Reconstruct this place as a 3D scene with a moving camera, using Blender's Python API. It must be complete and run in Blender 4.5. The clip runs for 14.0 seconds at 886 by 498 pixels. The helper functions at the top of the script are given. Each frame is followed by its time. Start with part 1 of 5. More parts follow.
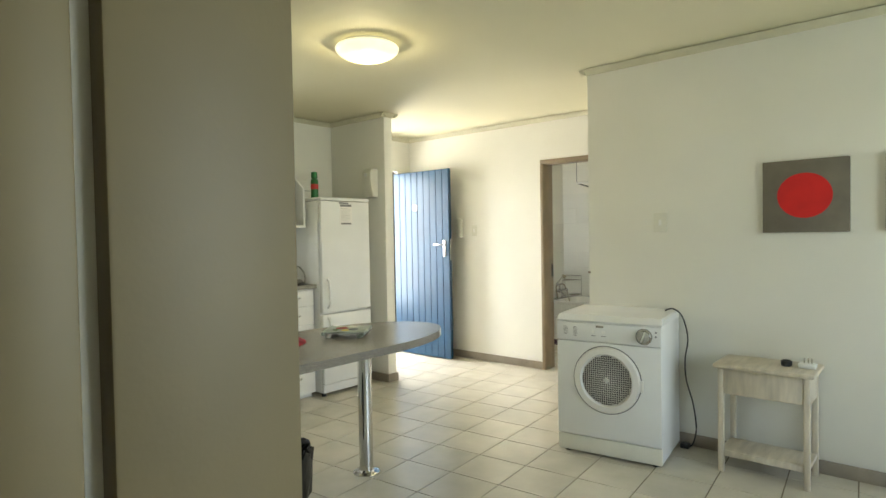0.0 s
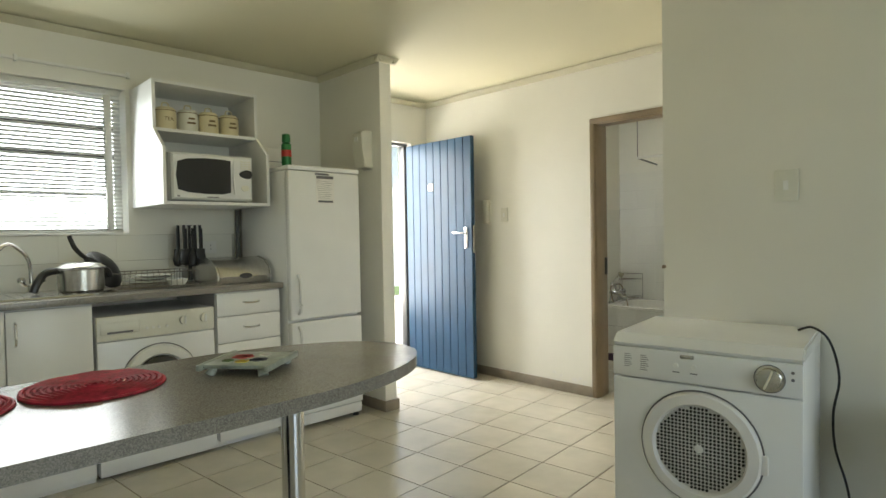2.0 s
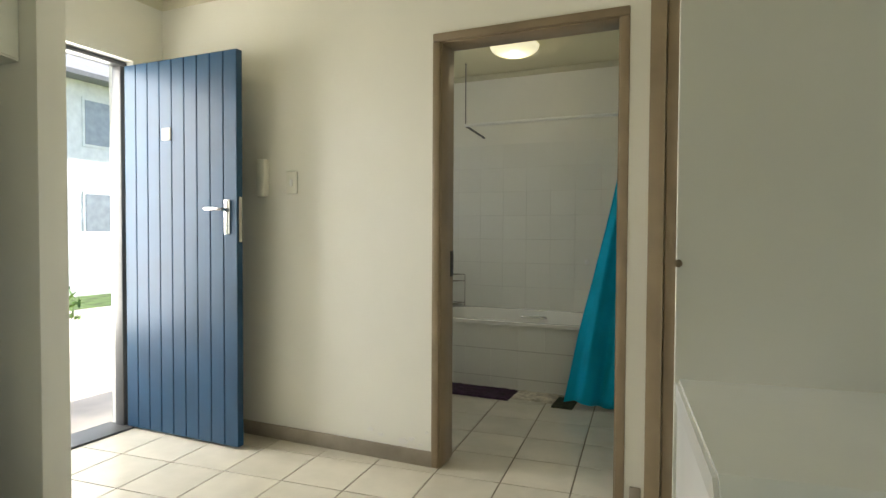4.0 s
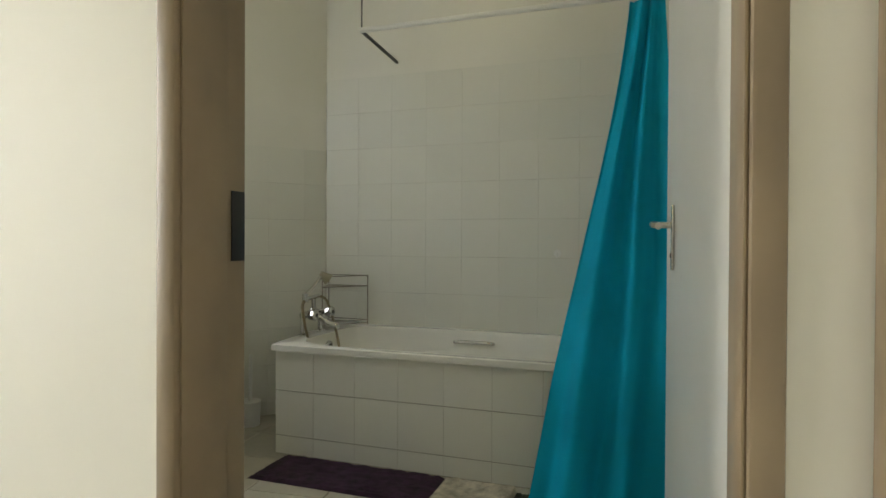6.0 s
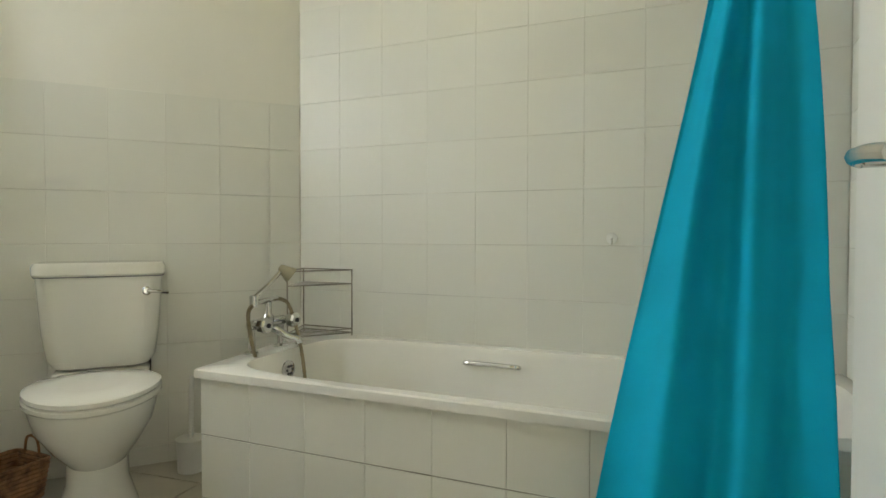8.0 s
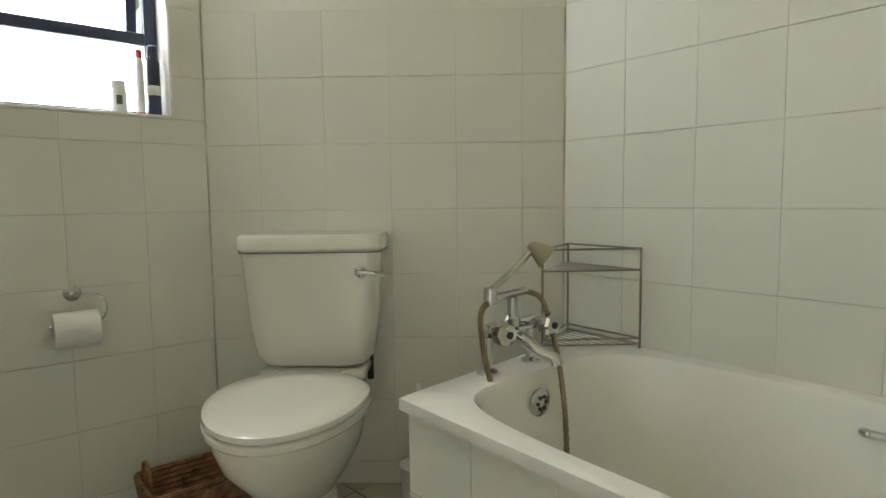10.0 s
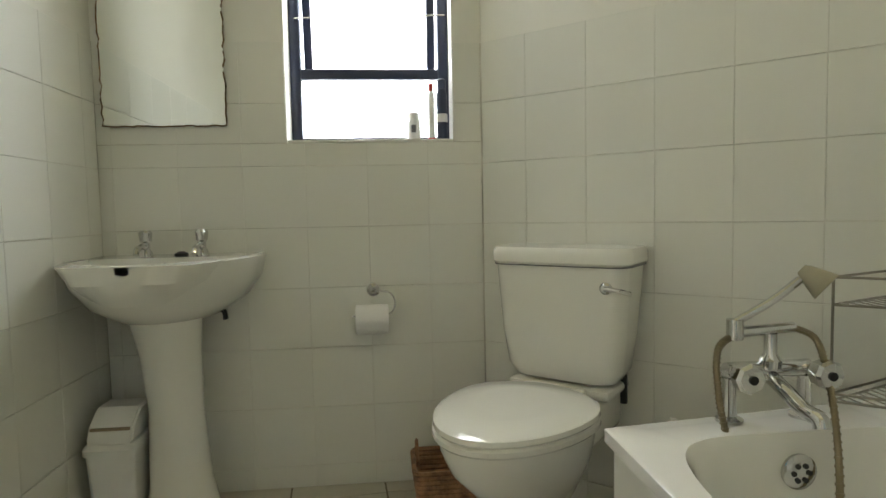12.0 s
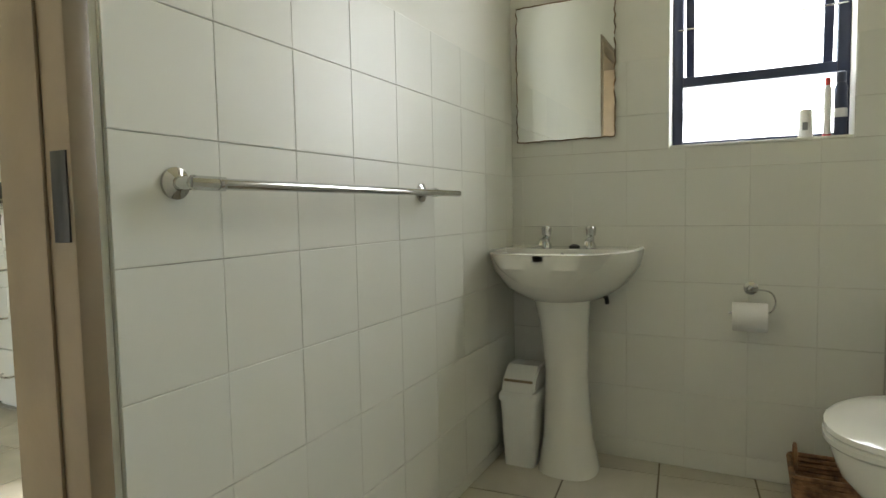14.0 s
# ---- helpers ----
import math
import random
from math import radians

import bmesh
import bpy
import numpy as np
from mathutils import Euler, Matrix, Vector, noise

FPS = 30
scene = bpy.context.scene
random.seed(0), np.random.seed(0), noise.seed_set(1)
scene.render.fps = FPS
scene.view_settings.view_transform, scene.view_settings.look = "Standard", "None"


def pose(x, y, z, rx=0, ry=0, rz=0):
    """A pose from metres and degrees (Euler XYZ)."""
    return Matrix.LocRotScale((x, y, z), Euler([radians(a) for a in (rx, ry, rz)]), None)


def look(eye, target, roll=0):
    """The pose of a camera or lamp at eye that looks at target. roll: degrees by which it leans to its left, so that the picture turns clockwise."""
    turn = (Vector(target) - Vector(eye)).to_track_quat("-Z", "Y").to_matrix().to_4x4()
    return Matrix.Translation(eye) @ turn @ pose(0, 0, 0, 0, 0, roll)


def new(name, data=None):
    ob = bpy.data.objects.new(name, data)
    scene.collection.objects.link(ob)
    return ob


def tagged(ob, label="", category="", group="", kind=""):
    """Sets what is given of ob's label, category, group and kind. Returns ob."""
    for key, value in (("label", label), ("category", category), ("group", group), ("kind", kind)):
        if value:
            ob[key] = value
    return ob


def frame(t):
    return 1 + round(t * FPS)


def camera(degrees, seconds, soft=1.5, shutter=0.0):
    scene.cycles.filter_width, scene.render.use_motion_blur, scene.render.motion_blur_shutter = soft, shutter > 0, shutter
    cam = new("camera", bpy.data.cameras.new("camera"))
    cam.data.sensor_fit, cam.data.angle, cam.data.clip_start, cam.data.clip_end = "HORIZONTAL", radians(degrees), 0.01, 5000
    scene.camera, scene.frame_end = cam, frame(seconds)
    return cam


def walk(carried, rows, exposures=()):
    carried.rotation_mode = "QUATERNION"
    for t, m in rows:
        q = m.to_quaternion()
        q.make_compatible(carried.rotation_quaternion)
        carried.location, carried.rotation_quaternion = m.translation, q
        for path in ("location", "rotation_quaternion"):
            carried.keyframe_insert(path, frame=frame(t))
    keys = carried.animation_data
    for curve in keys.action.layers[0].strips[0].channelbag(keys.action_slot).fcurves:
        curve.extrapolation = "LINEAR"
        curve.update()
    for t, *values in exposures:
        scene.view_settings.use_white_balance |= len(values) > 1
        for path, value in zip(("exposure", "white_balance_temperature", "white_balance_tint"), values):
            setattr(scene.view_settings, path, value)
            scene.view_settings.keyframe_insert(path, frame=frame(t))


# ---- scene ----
cam = camera(74.5, 14.0)
PATH = [
    (0, (0.527, 0.497, 1.329), (-0.778, 2.011, 1.281), -1.0),
    (0.5, (0.409, 0.796, 1.337), (-0.966, 2.248, 1.288), -1.2),
    (1, (0.274, 1.08, 1.293), (-1.178, 2.455, 1.247), -1.2),
    (1.5, (0.098, 1.364, 1.251), (-1.361, 2.731, 1.203), -1.2),
    (2, (-0.147, 1.66, 1.217), (-1.58, 3.054, 1.167), -1.0),
    (2.5, (-0.475, 1.917, 1.167), (-1.791, 3.422, 1.117), -0.8),
    (3, (-0.786, 2.187, 1.121), (-1.909, 3.841, 1.066), -0.3),
    (3.5, (-1.087, 2.516, 1.105), (-2.037, 4.275, 1.048), 0.1),
    (4, (-1.286, 2.927, 1.115), (-2.099, 4.753, 1.058), 0.3),
    (4.2, (-1.362, 3.11, 1.113), (-2.127, 4.957, 1.053), 0.4),
    (6.3, (-1.737, 4.878, 0.917), (-2.385, 6.77, 0.901), 0.3),
    (6.5, (-1.749, 4.996, 0.914), (-2.406, 6.885, 0.891), 0.1),
    (7, (-1.785, 5.228, 0.902), (-2.432, 7.12, 0.881), 0.1),
    (7.5, (-1.805, 5.405, 0.894), (-2.487, 7.285, 0.87), 0.1),
    (8, (-1.850, 5.531, 0.899), (-2.648, 7.365, 0.852), 0.1),
    (8.2, (-1.866, 5.577, 0.905), (-2.746, 7.372, 0.849), -0.1),
    (10.5, (-2.353, 6.296, 0.895), (-4.030, 7.37, 0.712), -0.8),
    (11, (-2.355, 6.35, 0.895), (-4.165, 7.184, 0.725), -0.9),
    (11.5, (-2.280, 6.401, 0.908), (-4.202, 6.93, 0.752), -1.0),
    (12, (-2.204, 6.458, 0.908), (-4.191, 6.645, 0.778), -1.2),
    (12.5, (-2.105, 6.446, 0.922), (-4.096, 6.316, 0.785), -1.3),
    (13, (-2.028, 6.418, 0.909), (-3.979, 5.997, 0.775), -1.2),
    (13.5, (-1.962, 6.387, 0.911), (-3.837, 5.702, 0.779), -1.1),
    (14, (-1.933, 6.372, 0.934), (-3.709, 5.463, 0.802), -1.1),
]
walk(cam, [(t, look(eye, at, roll)) for t, eye, at, roll in PATH],
     exposures=[(0.0, 2.0), (1.0, 1.7), (2.5, 1.45), (3.3, 1.42), (4.2, 1.15), (6.3, 1.5), (7.0, 1.8), (7.5, 2.1), (8.2, 2.25), (10.5, 1.98), (12.5, 2.02), (14.0, 1.92)])

# ---- daylight and exposure ----
SUN_EL, SUN_AZ = 56, 25
world = bpy.data.worlds.new("world")
scene.world = world
world.use_nodes = True
wn = world.node_tree
sky = wn.nodes.new("ShaderNodeTexSky")
sky.sky_type, sky.sun_disc = "NISHITA", False
sky.sun_elevation, sky.sun_rotation = radians(SUN_EL), radians(SUN_AZ)
wn.links.new(sky.outputs[0], wn.nodes["Background"].inputs[0])
wn.nodes["Background"].inputs[1].default_value = 0.15


def lamp(name, kind, m, energy, color, **kw):
    data = bpy.data.lights.new(name, kind)
    data.energy, data.color = energy, color
    for key, value in kw.items():
        if key == "size":
            data.shape, data.size, data.size_y = "RECTANGLE", value[0], value[1]
        elif key == "angle":
            data.angle = radians(value)
        elif key == "radius":
            data.shadow_soft_size = value
    ob = new(name, data)
    ob.matrix_world = m
    return ob


az, el = radians(SUN_AZ), radians(SUN_EL)
sun_way = Vector((math.sin(az) * math.cos(el), math.cos(az) * math.cos(el), math.sin(el)))
lamp("sun", "SUN", look(sun_way * 30, (0, 0, 0)), 5.0, (1.0, 0.95, 0.86), angle=0.5)
# sky light in the openings
lamp("kitchen_window_light", "AREA", look((-4.035, 2.29, 1.68), (-3.0, 2.29, 1.4)), 3.8, (0.95, 1.0, 0.98), size=(0.85, 0.8))
lamp("entry_door_light", "AREA", look((-4.5, 4.79, 1.25), (-3.0, 4.79, 0.9)), 19, (1.0, 0.95, 0.87), size=(0.75, 1.6))
lamp("bathroom_window_light", "AREA", look((-4.30, 6.41, 1.62), (-2.9, 6.3, 1.3)), 3.8, (0.95, 0.98, 0.99), size=(0.5, 0.9))
lamp("lounge_window_light", "AREA", look((3.05, 2.5, 1.45), (0.0, 2.7, 1.1)), 12.5, (0.88, 0.98, 1.0), size=(2.2, 1.6))
lamp("ceiling_bulb", "POINT", pose(-2.0, 2.79, 2.28), 1.9, (1.0, 0.86, 0.5), radius=0.03)
lamp("bathroom_bulb", "POINT", pose(-2.50, 6.86, 2.28), 0.6, (1.0, 0.88, 0.6), radius=0.03)


# ---- materials ----
def mat(name, color, rough=0.5, metal=0.0, var=0.08, scale=6.0, grain=120.0, bump=0.05, spec=0.5, coat=0.0, rand=0.0, stretch=(1, 1, 1), grain_var=0.0, tint=None):
    m = bpy.data.materials.new(name)
    m.use_nodes = True
    nt = m.node_tree
    b = nt.nodes["Principled BSDF"]
    b.inputs["Metallic"].default_value = metal
    b.inputs["Specular IOR Level"].default_value = spec
    b.inputs["Coat Weight"].default_value = coat
    tc = nt.nodes.new("ShaderNodeTexCoord")
    mp = nt.nodes.new("ShaderNodeMapping")
    mp.inputs["Scale"].default_value = stretch
    nt.links.new(tc.outputs["Object"], mp.inputs[0])
    if rand:
        spread = nt.nodes.new("ShaderNodeVectorMath")
        spread.operation = "SCALE"
        spread.inputs["Scale"].default_value = 53.0
        nt.links.new(nt.nodes.new("ShaderNodeObjectInfo").outputs["Random"], spread.inputs[0])
        nt.links.new(spread.outputs[0], mp.inputs["Location"])

    def noise_tex(s, d):
        n = nt.nodes.new("ShaderNodeTexNoise")
        n.inputs["Scale"].default_value, n.inputs["Detail"].default_value = s, d
        nt.links.new(mp.outputs[0], n.inputs["Vector"])
        return n

    big, fine = noise_tex(scale, 5), noise_tex(grain, 3)
    ramp = nt.nodes.new("ShaderNodeValToRGB")
    c = Vector(color)
    t = Vector(tint) if tint else c * (1 - 2.2 * var)
    ramp.color_ramp.elements[0].position, ramp.color_ramp.elements[1].position = 0.3, 0.7
    ramp.color_ramp.elements[0].color = (*t, 1)
    ramp.color_ramp.elements[1].color = (*[min(1, v * (1 + var)) for v in c], 1)
    nt.links.new(big.outputs[0], ramp.inputs[0])
    out = ramp.outputs[0]
    if grain_var or rand:
        hsv = nt.nodes.new("ShaderNodeHueSaturation")
        nt.links.new(out, hsv.inputs["Color"])
        mr = nt.nodes.new("ShaderNodeMapRange")
        src = fine.outputs[0]
        amount = grain_var
        if rand:
            src, amount = nt.nodes.new("ShaderNodeObjectInfo").outputs["Random"], rand
        mr.inputs["To Min"].default_value, mr.inputs["To Max"].default_value = 1 - amount, 1 + amount
        if not rand:
            mr.inputs["From Min"].default_value, mr.inputs["From Max"].default_value = 0.35, 0.65
        nt.links.new(src, mr.inputs[0])
        nt.links.new(mr.outputs[0], hsv.inputs["Value"])
        out = hsv.outputs[0]
    nt.links.new(out, b.inputs["Base Color"])
    rr = nt.nodes.new("ShaderNodeMapRange")
    rr.inputs["To Min"].default_value, rr.inputs["To Max"].default_value = max(0.02, rough * 0.92), min(1, rough * 1.08)
    nt.links.new(big.outputs[0], rr.inputs[0])
    nt.links.new(rr.outputs[0], b.inputs["Roughness"])
    if bump:
        bp = nt.nodes.new("ShaderNodeBump")
        bp.inputs["Strength"].default_value, bp.inputs["Distance"].default_value = bump, 0.004
        nt.links.new(fine.outputs[0], bp.inputs["Height"])
        nt.links.new(bp.outputs[0], b.inputs["Normal"])
    return m


def glow(name, color, strength):
    m = mat(name, color, 0.35)
    b = m.node_tree.nodes["Principled BSDF"]
    b.inputs["Emission Color"].default_value = (*color, 1)
    b.inputs["Emission Strength"].default_value = strength
    return m


def clear(name, color, rough):
    m = mat(name, color, rough, bump=0)
    m.node_tree.nodes["Principled BSDF"].inputs["Transmission Weight"].default_value = 1.0
    return m


def speckle(name, base, dark, light, rough):
    m = mat(name, base, rough, var=0.1, scale=3, bump=0.02)
    nt = m.node_tree
    b = nt.nodes["Principled BSDF"]
    tc = nt.nodes.new("ShaderNodeTexCoord")
    v = nt.nodes.new("ShaderNodeTexVoronoi")
    v.inputs["Scale"].default_value = 420
    nt.links.new(tc.outputs["Object"], v.inputs["Vector"])
    sep = nt.nodes.new("ShaderNodeSeparateColor")
    nt.links.new(v.outputs["Color"], sep.inputs[0])
    r = nt.nodes.new("ShaderNodeValToRGB")
    r.color_ramp.interpolation = "CONSTANT"
    r.color_ramp.elements[0].color = (*dark, 1)
    r.color_ramp.elements[1].position, r.color_ramp.elements[1].color = 0.28, (*base, 1)
    e = r.color_ramp.elements.new(0.74)
    e.color = (*light, 1)
    nt.links.new(sep.outputs[0], r.inputs[0])
    nt.links.new(r.outputs[0], b.inputs["Base Color"])
    return m


PAINT = mat("wall_paint", (0.79, 0.78, 0.71), 0.6, var=0.025, scale=1.4, grain=90, bump=0.06)
# the warm bulbs' yellow cast is mixed into the ceiling colour
CEIL = mat("bulb_tinted_ceiling_paint", (0.68, 0.64, 0.45), 0.7, var=0.02, scale=1.0, grain=60, bump=0.03)
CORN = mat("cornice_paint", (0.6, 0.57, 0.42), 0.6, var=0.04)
SKIRT = mat("taupe_skirting_paint", (0.30, 0.26, 0.21), 0.5, var=0.1, scale=8)
OLIVE = mat("olive_brown_frame_paint", (0.20, 0.16, 0.085), 0.5, var=0.06, scale=3)
STEELF = mat("brown_frame_paint", (0.25, 0.19, 0.12), 0.42, var=0.1, scale=5)
FTILE = mat("floor_tile_glaze", (0.58, 0.545, 0.45), 0.22, var=0.05, scale=5, grain=40, bump=0.03, rand=0.035)
GROUT = mat("floor_grout", (0.17, 0.14, 0.10), 0.9, var=0.12, scale=9)
WTILE = mat("white_tile_glaze", (0.74, 0.738, 0.672), 0.40, var=0.006, scale=1.2, grain=14, bump=0.02, rand=0.02)
PGROUT = mat("dark_panel_grout", (0.30, 0.26, 0.21), 0.9, var=0.2, scale=6)
WGROUT = mat("tile_grout", (0.68, 0.655, 0.58), 0.9, var=0.22, scale=4)
BLUE = mat("blue_door_paint", (0.014, 0.060, 0.125), 0.42, var=0.08, scale=4, grain=60, bump=0.02, spec=0.4, coat=0.05)
BLUEG = mat("blue_door_groove", (0.015, 0.04, 0.08), 0.4)
LEAF = mat("white_door_paint", (0.78, 0.77, 0.72), 0.35, var=0.02, scale=3)
CAB = mat("white_melamine", (0.79, 0.79, 0.76), 0.3, var=0.02, scale=3)
ENAMEL = mat("white_enamel", (0.76, 0.77, 0.76), 0.25, var=0.02, scale=3, bump=0.02)
CREAMP = mat("cream_plastic", (0.70, 0.69, 0.60), 0.35, var=0.03)
CERAMIC = mat("white_ceramic", (0.80, 0.79, 0.72), 0.07, var=0.01, scale=2, bump=0.01, coat=0.4)
ACRYL = mat("white_bath_enamel", (0.82, 0.81, 0.76), 0.1, var=0.01, scale=2, bump=0.01, coat=0.3)
CHROME = mat("chrome", (0.62, 0.62, 0.61), 0.08, 1.0, var=0.03, bump=0)
STEEL = mat("brushed_steel", (0.62, 0.61, 0.58), 0.24, 1.0, var=0.05, stretch=(1, 8, 1))
WIRE = mat("dull_wire", (0.28, 0.26, 0.22), 0.35, 1.0, var=0.1)
ROSE = mat("yellowed_shower_plastic", (0.34, 0.31, 0.21), 0.4, var=0.08)
HOSE = mat("brass_brown_hose", (0.30, 0.25, 0.16), 0.3, 1.0, var=0.15, bump=0.1)
BLACK = mat("black_plastic", (0.012, 0.012, 0.013), 0.35, var=0.1)
DARKGL = mat("dark_oven_glass", (0.03, 0.03, 0.032), 0.08, var=0.05, bump=0)
BAG = mat("black_bin_liner", (0.01, 0.01, 0.011), 0.22, var=0.1, grain=30, bump=0.6)
GRANITE = speckle("grey_speckled_laminate", (0.235, 0.215, 0.185), (0.165, 0.15, 0.13), (0.30, 0.28, 0.245), 0.2)
GREYHOLE = mat("drum_grille_plastic", (0.72, 0.71, 0.68), 0.35, var=0.02)
REDM = mat("red_woven_raffia", (0.42, 0.02, 0.045), 0.7, var=0.25, scale=40, grain=300, bump=0.5)
REDP = mat("red_canvas_paint", (0.62, 0.012, 0.012), 0.55, var=0.06, scale=10)
TAUPEP = mat("taupe_canvas_paint", (0.17, 0.15, 0.115), 0.65, var=0.08, scale=9, grain=400, bump=0.2)
TURQ = mat("turquoise_curtain_cloth", (0.002, 0.41, 0.66), 0.75, var=0.06, scale=5, grain=250, bump=0.08, spec=0.15)
PURPLE = mat("purple_bath_mat_pile", (0.045, 0.018, 0.045), 0.95, var=0.3, scale=30, grain=260, bump=1.0)
BEIGEM = mat("beige_bath_mat_pile", (0.62, 0.57, 0.45), 0.95, var=0.2, scale=25, grain=260, bump=1.0)
GREENM = mat("dark_green_mat_pile", (0.05, 0.06, 0.035), 0.95, var=0.2, scale=25, grain=260, bump=1.0)
WHITEWD = mat("whitewashed_wood", (0.60, 0.54, 0.43), 0.5, var=0.1, scale=5, stretch=(6, 1, 1), grain=80, bump=0.15)
WICKER = mat("brown_wicker", (0.33, 0.17, 0.08), 0.6, var=0.3, scale=30, grain=140, bump=0.8)
NAVY = mat("navy_window_paint", (0.025, 0.035, 0.075), 0.35, var=0.08)
GREYWF = mat("grey_window_steel", (0.10, 0.10, 0.10), 0.4)
SLATM = mat("white_blind_slat", (0.64, 0.64, 0.60), 0.4, var=0.03)
PAPER = mat("white_paper", (0.76, 0.75, 0.72), 0.8, var=0.02)
INK = mat("grey_ink", (0.16, 0.16, 0.17), 0.7)
GOLDINK = mat("brown_lettering", (0.20, 0.14, 0.06), 0.6)
CANIS = mat("cream_enamel", (0.70, 0.62, 0.40), 0.3, var=0.05)
GREEN = mat("green_can_print", (0.02, 0.16, 0.04), 0.3, 0.3)
REDL = mat("red_print", (0.55, 0.03, 0.02), 0.4)
GREENLQ = mat("green_soap", (0.02, 0.25, 0.09), 0.15)
YELLOW = mat("yellow_plastic", (0.75, 0.55, 0.02), 0.4)
FROST = clear("frosted_glass", (0.95, 0.97, 1.0), 0.35)
GLASS = clear("clear_glass", (0.97, 0.98, 0.98), 0.0)
MIRROR = mat("mirror_silver", (0.86, 0.88, 0.85), 0.015, 1.0, var=0.005, bump=0)
MIRE = mat("tarnished_mirror_edge", (0.20, 0.13, 0.06), 0.4, 0.5, var=0.3, scale=20)
DOME = glow("lit_dome_glass", (1.0, 0.90, 0.55), 0.28)
DOMEB = glow("lit_bathroom_dome_glass", (1.0, 0.92, 0.62), 0.32)
TREAD = mat("mint_ceramic", (0.33, 0.37, 0.32), 0.3, var=0.2, scale=18)
PAVE = mat("pale_paving", (0.60, 0.52, 0.43), 0.85, var=0.12, scale=2)
LAWN = mat("lawn", (0.08, 0.13, 0.03), 0.9, var=0.3, scale=5)
LEAFG = mat("leaf_green", (0.10, 0.19, 0.03), 0.6, var=0.3, scale=9)
EXTW = mat("white_outside_plaster", (0.84, 0.83, 0.80), 0.8, var=0.05)
ROOFM = mat("grey_roof_sheet", (0.2, 0.2, 0.21), 0.6)
WOODY = mat("yellow_pine_frame", (0.44, 0.28, 0.12), 0.45, var=0.12, stretch=(1, 1, 0.2), scale=14)
HAZE = glow("bright_hazy_sky", (0.95, 0.97, 1.0), 1.6)
WINP = mat("pale_house_glass", (0.34, 0.37, 0.40), 0.25)
TOILETP = mat("toilet_paper", (0.80, 0.79, 0.76), 0.9, var=0.02, bump=0.3)


# ---- mesh helpers ----
def bx(bm, x0, x1, y0, y1, z0, z1, bev=0.0, seg=2):
    r = bmesh.ops.create_cube(bm, size=1, matrix=Matrix.Translation(((x0 + x1) / 2, (y0 + y1) / 2, (z0 + z1) / 2)) @ Matrix.Diagonal((abs(x1 - x0), abs(y1 - y0), abs(z1 - z0), 1)))
    if bev:
        es = {e for v in r["verts"] for e in v.link_edges}
        bmesh.ops.bevel(bm, geom=list(es), offset=bev, segments=seg, affect="EDGES", profile=0.5)
    return bm


def box(*a, **k):
    return bx(bmesh.new(), *a, **k)


def cyl(bm, p0, p1, r0, r1=None, seg=20):
    p0, p1 = Vector(p0), Vector(p1)
    d = p1 - p0
    m = Matrix.Translation((p0 + p1) / 2) @ d.to_track_quat("Z", "Y").to_matrix().to_4x4()
    bmesh.ops.create_cone(bm, cap_ends=True, segments=seg, radius1=r0, radius2=r0 if r1 is None else r1, depth=d.length, matrix=m)
    return bm


def tube(bm, pts, r, seg=8, closed=False):
    pts = [Vector(p) for p in pts]
    rings = []
    n = len(pts)
    up = Vector((0, 0, 1))
    for i, p in enumerate(pts):
        a = pts[i - 1] if (i or closed) else p
        b = pts[(i + 1) % n] if (i < n - 1 or closed) else p
        d = (b - a).normalized()
        side = d.cross(up)
        side = side.normalized() if side.length > 0.05 else d.cross(Vector((1, 0, 0))).normalized()
        w = side.cross(d)
        rings.append([bm.verts.new(p + r * (math.cos(k) * side + math.sin(k) * w)) for k in np.linspace(0, 2 * math.pi, seg, endpoint=False)])
    for i in range(n if closed else n - 1):
        a, b = rings[i], rings[(i + 1) % n]
        for k in range(seg):
            bm.faces.new((a[k], a[(k + 1) % seg], b[(k + 1) % seg], b[k]))
    if not closed:
        bm.faces.new(rings[0][::-1])
        bm.faces.new(rings[-1])
    return bm


def bez(pts, n=24):
    pts = [Vector(p) for p in pts]
    out = []
    m = len(pts)
    for i in range(m - 1):
        p0, p1, p2, p3 = pts[max(i - 1, 0)], pts[i], pts[i + 1], pts[min(i + 2, m - 1)]
        for t in np.linspace(0, 1, max(3, n // (m - 1)), endpoint=False):
            out.append(0.5 * ((2 * p1) + (p2 - p0) * t + (2 * p0 - 5 * p1 + 4 * p2 - p3) * t * t + (3 * p1 - p0 - 3 * p2 + p3) * t ** 3))
    return out + [pts[-1]]


def loft(bm, rings, cap0=True, cap1=True):
    vs = [[bm.verts.new(p) for p in r] for r in rings]
    for a, b in zip(vs, vs[1:]):
        for k in range(len(a)):
            bm.faces.new((a[k], a[(k + 1) % len(a)], b[(k + 1) % len(a)], b[k]))
    if cap0:
        bm.faces.new(vs[0][::-1])
    if cap1:
        bm.faces.new(vs[-1])
    return bm


def lathe(bm, profile, c=(0, 0, 0), seg=32, axis="z"):
    rings = []
    for r, h in profile:
        ring = []
        for k in np.linspace(0, 2 * math.pi, seg, endpoint=False):
            u, v = max(r, 0.0004) * math.cos(k), max(r, 0.0004) * math.sin(k)
            p = {"z": (u, v, h), "y": (u, h, -v), "x": (h, u, v)}[axis]
            ring.append(Vector(p) + Vector(c))
        rings.append(ring)
    return loft(bm, rings)


